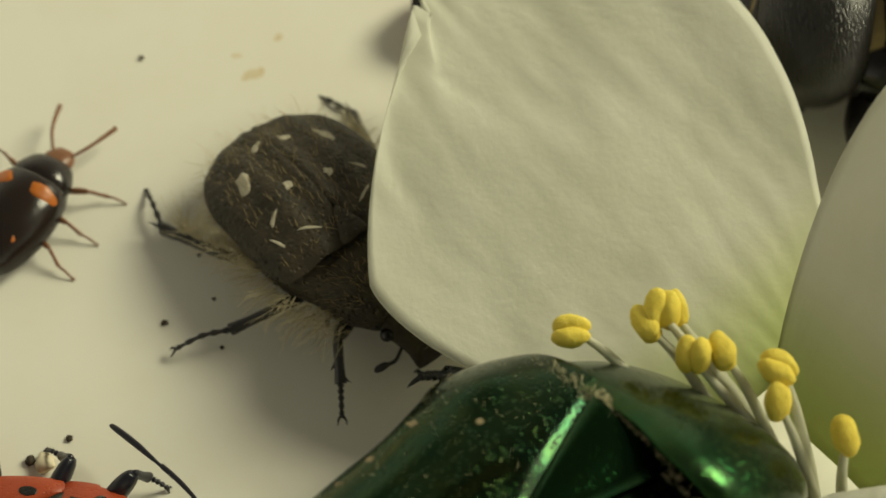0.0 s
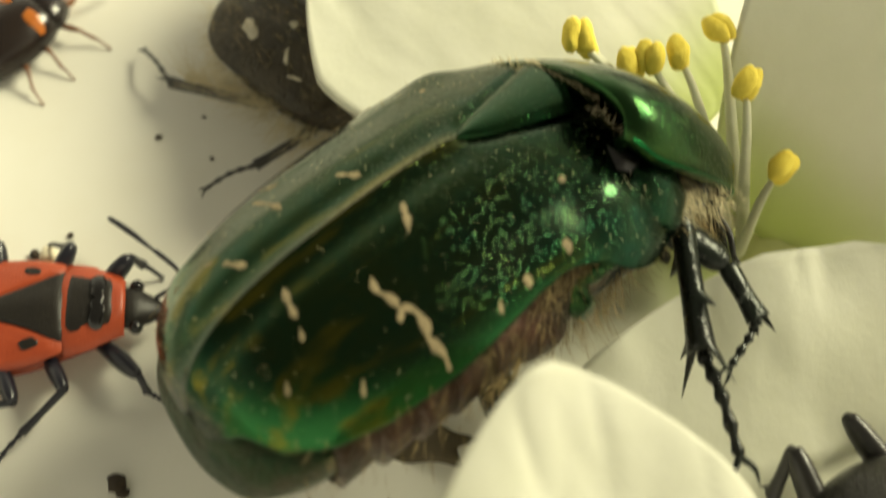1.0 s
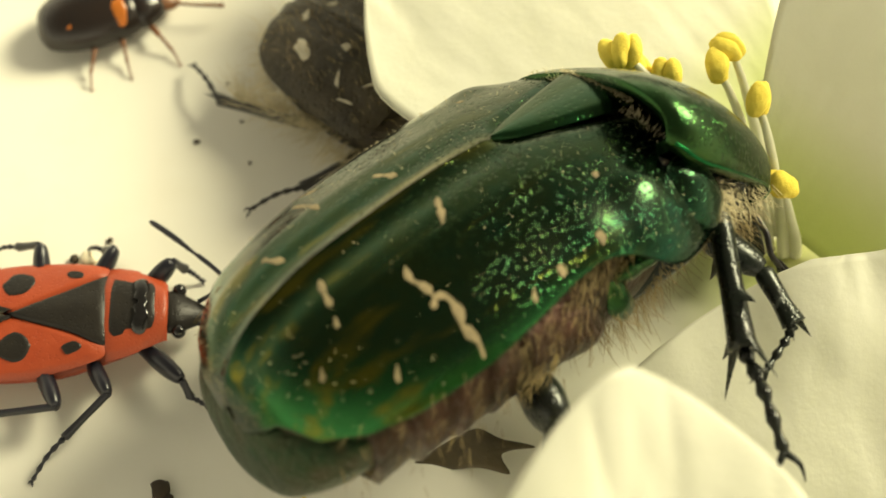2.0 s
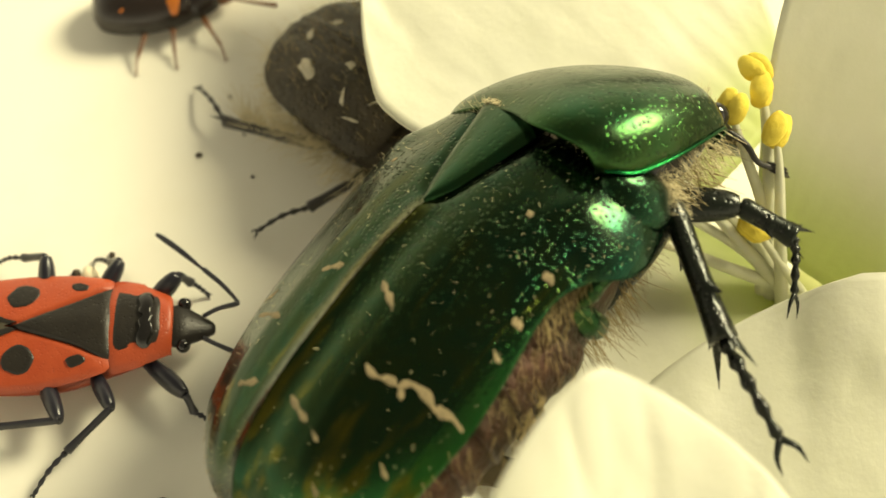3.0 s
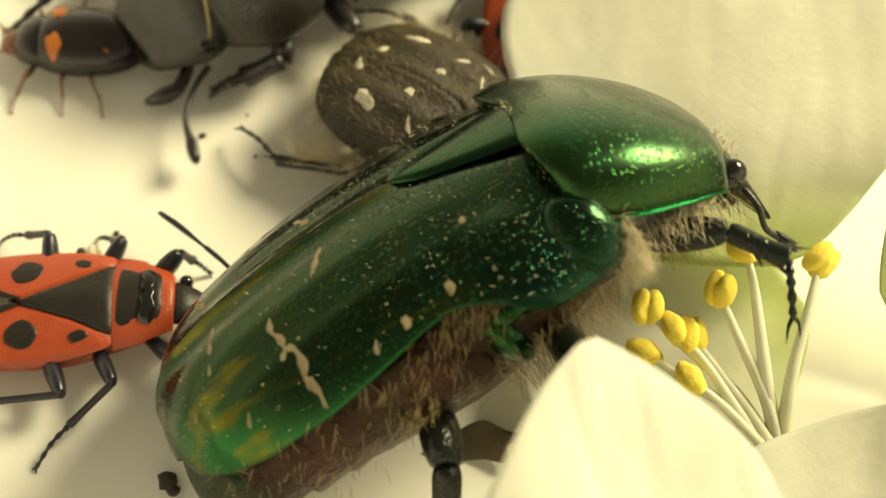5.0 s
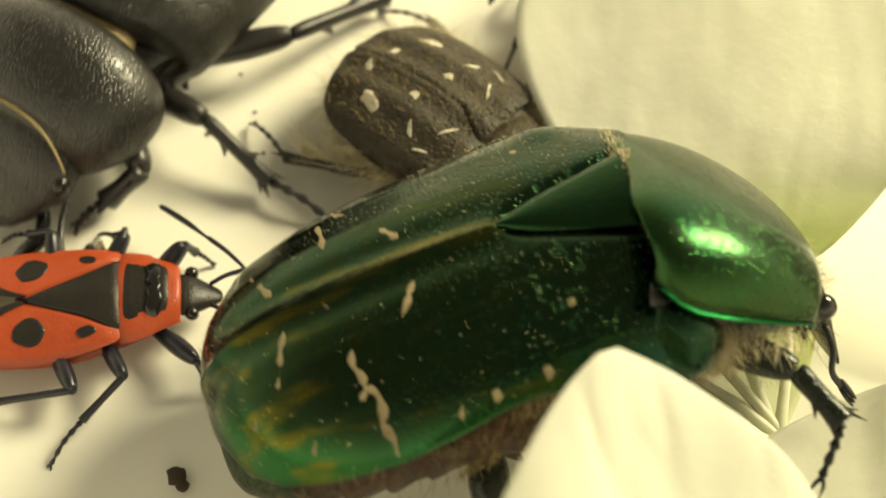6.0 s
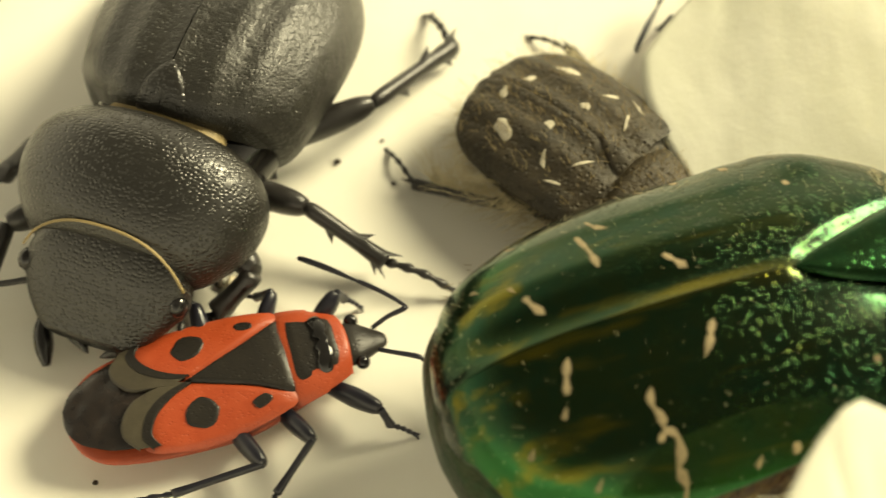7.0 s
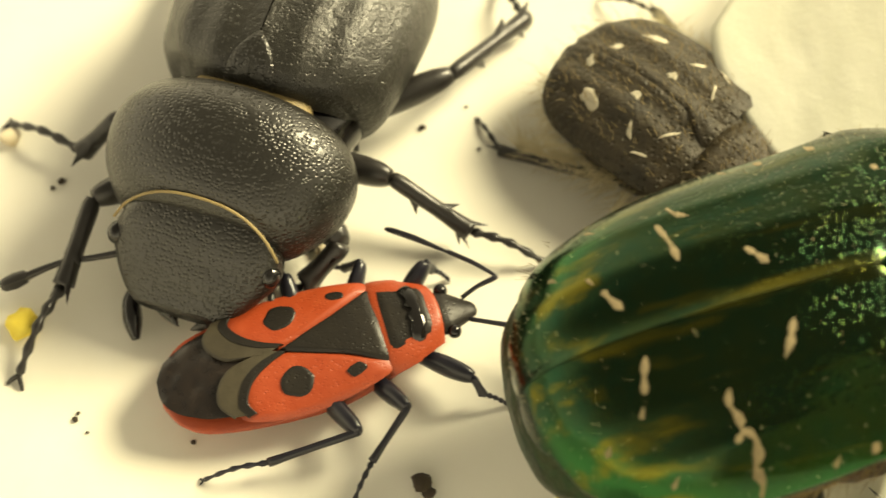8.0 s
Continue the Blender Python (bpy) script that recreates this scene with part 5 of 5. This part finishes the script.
for spot in ((4.6, 13.6, 0.45, 0.22, 20), (5.3, 15.2, 0.22, 0.12, 60), (3.9, 14.4, 0.2, 0.1, 0)):
    smear(*spot)


def dry_leaf():
    bm = bmesh.new()
    drape(bm, [(-1.7, -0.2), (-0.9, 0.35), (0.1, 0.75), (0.9, 0.35), (1.9, 0.15), (0.9, -0.1), (1.1, -0.7), (0.2, -0.45), (-0.8, -0.4)], lambda x, y: 0.25 + 0.25 * math.sin(x * 1.4) + 0.12 * y, 0.04, n=60)
    ob = part("dry_leaf", bm, DRY_LEAF, None, at=(11.6, -7.4, 0.0))
    tagged(ob, "small dry brown leaf scrap on the dish", "leaf")


dry_leaf()


# ---- what moves ----
def at(x, y, z, rx=0, ry=0, rz=0):
    return pose(x * MM, y * MM, z * MM, rx, ry, rz)


def motions():
    walk(ROSE, [(t, at(*p)) for t, *p in (
        (0, 11.36, -6.40, 1.25, 1.5, 1.0, 42.0), (0.3, 10.95, -5.92, 1.85, -2.5, -0.5, 37.5), (0.5, 10.80, -5.64, 3.03, -16.1, 7.8, 39.7), (1, 11.53, -5.85, 3.83, -15.6, 6.2, 41.3),
        (1.5, 11.63, -6.39, 4.55, -22.6, 4.4, 38.7), (2, 11.41, -5.87, 3.61, -21.8, 7.0, 39.6), (3.5, 11.47, -6.06, 1.87, -27.6, -11.1, 53.8),
        (4, 10.82, -5.69, 1.15, -23.7, -15.2, 37.3), (4.5, 10.65, -6.43, 1.48, -30.1, -19.2, 31.2), (4.7, 10.50, -6.21, 1.89, -33.1, -18.2, 31.2),
        (5.8, 10.91, -6.29, 2.37, -18.8, -12.8, 13.7), (6, 11.31, -6.34, 2.08, -11.3, -11.2, 16.2), (6.5, 12.30, -5.99, 1.66, -4.9, -3.6, 19.1),
        (7, 12.50, -5.52, 2.03, -1.8, 1.1, 16.6), (7.5, 12.38, -5.63, 1.95, 4.4, -3.5, 12.6), (8, 11.92, -5.96, 2.14, 4.6, -3.8, 14.8))])
    neck = NECK
    chest = ((0, -33, 29, -17), (0.3, -33, 29, -17), (0.5, -31, 29, -17), (1.0, -29, 32, -18), (1.5, -24, 33.5, -8.5), (2.0, -22.8, 31, -11), (3.5, -14, 14.5, -8), (4.0, -11.4, 19.7, -6.3), (4.5, -7, 21.5, -1.5),
             (4.7, -5.3, 22.5, 1.6), (5.8, -17, 25, -6), (6.0, -26, 27, -13), (6.5, -30.7, 18.2, -16.8), (7, -32.3, 12.7, -17), (7.5, -39.8, 15.3, -17.9), (8, -40.2, 15.5, -18.2))
    walk(ROSE_CHEST, [(t, at(*neck, *r)) for t, *r in chest])
    walk(ROSE_MIDDLE, [(t, at(3.6, -2.6, 1.6, *r)) for t, *r in ((0, 0, 0, 0), (2.2, 0, 0, 0), (3.5, 0, 0, -7), (4.0, 20, 0, -28), (4.5, 45, 0, -50), (5.8, 45, 0, -55), (8.0, 45, 0, -55))])

    def chest_at(t):
        i = max(k for k in range(len(chest) - 1) if chest[k][0] <= t or k == 0)
        a, b = chest[i], chest[i + 1]
        f = min(1.0, max(0.0, (t - a[0]) / (b[0] - a[0])))
        return at(*neck, *[p + (q - p) * f for p, q in zip(a[1:], b[1:])])
    for leg, side in zip(ROSE_FRONT, (-1, 1)):
        walk(leg, [(t, chest_at(t) @ at(1.8, side * 2.0, -3.2, *r)) for t, *r in (
            (0, 0, 40, side * 10), (2.2, 0, 42, side * 10), (3.3, 0, 20, 0), (3.5, 0, 10, side * -5), (3.7, 0, -15, side * -10), (3.9, 0, 5, side * 20), (4.0, 0, 15, side * 30), (4.3, 0, 25, 0),
            (4.5, 0, 45, side * 10), (4.7, 0, 0, 0), (5.8, 0, 35, 0), (6.0, 0, 10, 0), (8.0, 0, 15, 0))])
    # the firebug is pushed aside by the black beetle
    walk(BUG, [(t, at(x, y, 0, 0, 0, yaw)) for t, x, y, yaw in (
        (0, -0.96, -3.52, 4.6), (1.0, -0.95, -3.53, 4.8), (1.5, -0.96, -3.60, 4.0), (2.0, -0.94, -3.46, 4.4), (3.5, -0.87, -3.33, 3.1), (4.5, -0.94, -3.32, 3.0), (5.8, -0.99, -3.33, 3.8),
        (6.0, -1.03, -3.35, 6.0), (6.2, -0.70, -3.75, 12.0), (6.5, -0.18, -4.21, 17.0), (7.0, -0.15, -4.37, 17.5), (7.5, -0.21, -4.64, 17.8), (8.0, -0.26, -4.66, 17.7))])
    walk(BUG_FAR, [(t, at(x, y, 0, 0, 0, yaw)) for t, x, y, yaw in (
        (0, 15.0, 15.9, 4), (0.5, 14.0, 17.0, 12), (2.0, 13.6, 12.0, 60), (4.3, 13.9, 8.9, 80), (4.7, 13.6, 8.6, 85), (5.8, 15.4, 6.6, 100), (6.5, 15.9, 6.0, 105), (7.0, 16.2, 5.8, 108), (8.0, 16.8, 5.8, 110))])
    walk(CHAFER_THING, [(t, at(x, y, 0, rx, ry, yaw)) for t, x, y, rx, ry, yaw in (
        (0, 7.73, 6.11, -2.9, -3.0, -51.0), (0.5, 8.29, 5.48, -1.5, -0.5, -46.4), (1.0, 8.42, 5.61, -3.2, 2.0, -41.5), (2.0, 8.83, 4.82, -3.4, 2.0, -44.0), (3.5, 8.97, 4.42, -2.8, -0.5, -42.6),
        (4.0, 9.17, 3.62, -2.8, 1.9, -39.6), (4.5, 10.14, 3.30, -4.4, 3.2, -34.0), (5.8, 10.90, 2.54, -2.9, 1.9, -37.9), (6.0, 10.77, 2.64, -2.2, 0.7, -39.6), (6.5, 10.62, 2.52, -1.5, -2.0, -42.3),
        (7.0, 10.65, 2.58, -0.5, -2.5, -44.2), (7.5, 10.68, 2.50, 2.6, -1.2, -44.6), (8.0, 10.66, 2.53, 4.2, -1.2, -46.0))])
    walk(BLACK, [(t, at(*p)) for t, *p in (
        (0, 25.5, 13.6, 0, 0, 0, 170), (0.5, 25.0, 18.2, 0, 0, 0, 160), (2.2, 20.0, 22.0, 0, 0, 0, 175), (3.5, 14.0, 18.0, 0, 0, 0, 200), (4.3, 9.5, 14.0, 0, 0, 0, 210), (4.7, 7.5, 12.0, 0, 0, 0, 213),
        (5.3, 2.8, 9.3, 0, 0, 0, 222), (5.8, -0.6, 7.3, 0, 0, 0, 233), (6.0, -1.0, 5.6, 0, 0, 0, 240), (6.2, -1.7, 3.9, 0, 0, 0, 246),
        (6.5, -2.25, 2.77, 0, 0, 0, 250), (7.0, -2.28, 2.72, 0, 0, 0, 251), (7.5, -2.32, 2.49, 0, 0, 0, 251), (8.0, -2.50, 2.38, 0, 0, 0, 252))])
    walk(SMALL, [(t, at(x, y, 0, 0, 0, yaw)) for t, x, y, yaw in (
        (0, -2.4, 7.7, 65), (0.5, -2.9, 7.9, 70), (1.0, -2.8, 7.9, 50), (2.0, -1.0, 8.9, 20), (3.5, 1.7, 10.2, 10), (4.0, 2.5, 9.6, -10), (4.3, 1.4, 7.8, -60), (4.5, 0.6, 6.0, -110), (4.7, -0.5, 6.5, -160), (5.5, -5.0, 8.0, -190), (8.0, -16.0, 14.0, -200))])
    walk(DARK, [(0, at(24.8, -13.6, 2.3, 0, 0, -60)), (1.5, at(25.0, -13.8, 2.3, 0, 0, -60)), (2.0, at(27.0, -15.8, 2.0, 0, 0, -60)), (3.3, at(32.0, -24.0, 0.5, 0, 0, -70)), (8.0, at(32.0, -24.0, 0.5, 0, 0, -70))])
    # the stamens bend over as the beetle pushes through them: seconds, place of the anther
    foot = ((0, 21.6, -3.6, 1.8), (0.5, 21.3, -1.0, 1.8), (2.2, 21.3, -1.2, 1.8), (3.5, 20.6, -3.6, 1.7), (4.7, 20.0, -8.0, 1.4), (8.0, 20.0, -8.0, 1.4))

    def stamen_pose(t, x, y, z):
        a = max(r for r in foot if r[0] <= t)
        b = min((r for r in foot if r[0] > t), default=a)
        f = (t - a[0]) / (b[0] - a[0]) if b[0] > a[0] else 0.0
        way = Vector((x, y, z)) - Vector(a[1:]).lerp(Vector(b[1:]), f)
        return Matrix.Translation((Vector((x, y, z)) - HEART) * MM) @ way.to_track_quat("X", "Z").to_matrix().to_4x4()
    for ob, rows in zip(STAMENS, (
            [(0, 16.8, 0.9, 6.5), (0.5, 15.7, 2.7, 6.5), (1, 16.0, 2.9, 6.5), (2, 16.1, 2.5, 6.5), (3.5, 17.3, -1.8, 4.2), (4.5, 16.6, -4.4, 3.4), (4.7, 16.6, -4.4, 3.6)],
            [(0, 16.5, 0.6, 6.2), (0.5, 15.4, 2.5, 6.2), (1, 16.3, 2.9, 6.2), (2, 15.8, 2.6, 6.2), (3.5, 17.6, -2.1, 4.0), (4.5, 17.3, -5.0, 3.2), (4.7, 17.4, -5.0, 3.4)],
            [(0, 17.6, -0.3, 6.2), (0.5, 17.4, 1.7, 6.2), (1, 18.1, 2.3, 6.2), (2, 17.3, 2.0, 6.0), (3.5, 19.5, 0.1, 6.0), (4.5, 18.4, -4.2, 4.0), (4.7, 18.6, -4.1, 4.2)],
            [(0, 18.4, -0.2, 6.2), (0.5, 18.2, 1.6, 6.2), (1, 19.0, 2.5, 6.2), (2, 18.8, 2.2, 6.2), (3.5, 20.2, 1.2, 6.2), (4.5, 17.2, -5.8, 3.0), (4.7, 17.8, -6.2, 3.0)],
            [(0, 19.8, -0.7, 6.4), (0.5, 18.8, 2.4, 6.4), (1, 20.3, 3.3, 6.4), (2, 19.2, 2.8, 6.4), (3.5, 20.0, 2.2, 6.4), (4.5, 19.4, -3.2, 4.6), (4.7, 19.4, -3.0, 4.8)],
            [(0, 19.7, -1.5, 6.0), (0.5, 19.7, 0.7, 6.0), (1, 20.9, 1.5, 6.0), (2, 19.9, 1.1, 6.0), (3.5, 20.3, -0.1, 5.4), (4.5, 17.4, -6.8, 2.8), (4.7, 21.4, -3.4, 4.8)],
            [(0, 21.4, -2.3, 5.6), (0.5, 20.9, -0.9, 5.0), (1, 22.0, -0.4, 4.5), (2, 20.7, -0.8, 4.5), (3.5, 18.9, -2.3, 3.4), (4.5, 16.4, -5.1, 2.8), (4.7, 16.6, -5.3, 2.8)],
            [(0, 14.6, 0.6, 6.0), (0.5, 14.2, 1.8, 5.5), (1, 15.0, 2.0, 5.2), (2, 14.6, 1.7, 5.0), (3.5, 16.4, -3.6, 3.0), (4.5, 15.9, -5.9, 2.4), (4.7, 16.2, -6.0, 2.4)],
            [(0, 17.2, 1.0, 6.2), (0.5, 16.1, 2.2, 6.3), (1, 17.6, 2.2, 6.0), (2, 16.6, 2.3, 5.8), (3.5, 16.9, -2.6, 3.6), (4.5, 17.7, -4.6, 3.0), (4.7, 17.9, -4.9, 3.2)])):
        x, y, z = rows[-1][1:]
        (_, *p), (_, *q) = rows[0], rows[1]
        rows = [rows[0], (0.3, *[a + 0.3 * (b - a) for a, b in zip(p, q)])] + rows[1:] + [(5.8, x - 0.9, y - 1.0, 2.6), (8.0, x - 0.9, y - 1.2, 2.4)]
        walk(ob, [(t, stamen_pose(t, *p)) for t, *p in rows])
    for ob in INNER:
        walk(ob, [(t, at(x, y, -0.5 * min(t, 4.7))) for t, x, y in INNER_ROWS])
    for ob, rows in ((PETAL_BACK, BACK_ROWS), (PETAL_RIGHT, RIGHT_ROWS), (PETAL_FRONT, FRONT_ROWS), (PETAL_LOW, LOW_ROWS)):
        walk(ob, [(t, petal_pose(*p)) for t, *p in rows])


motions()
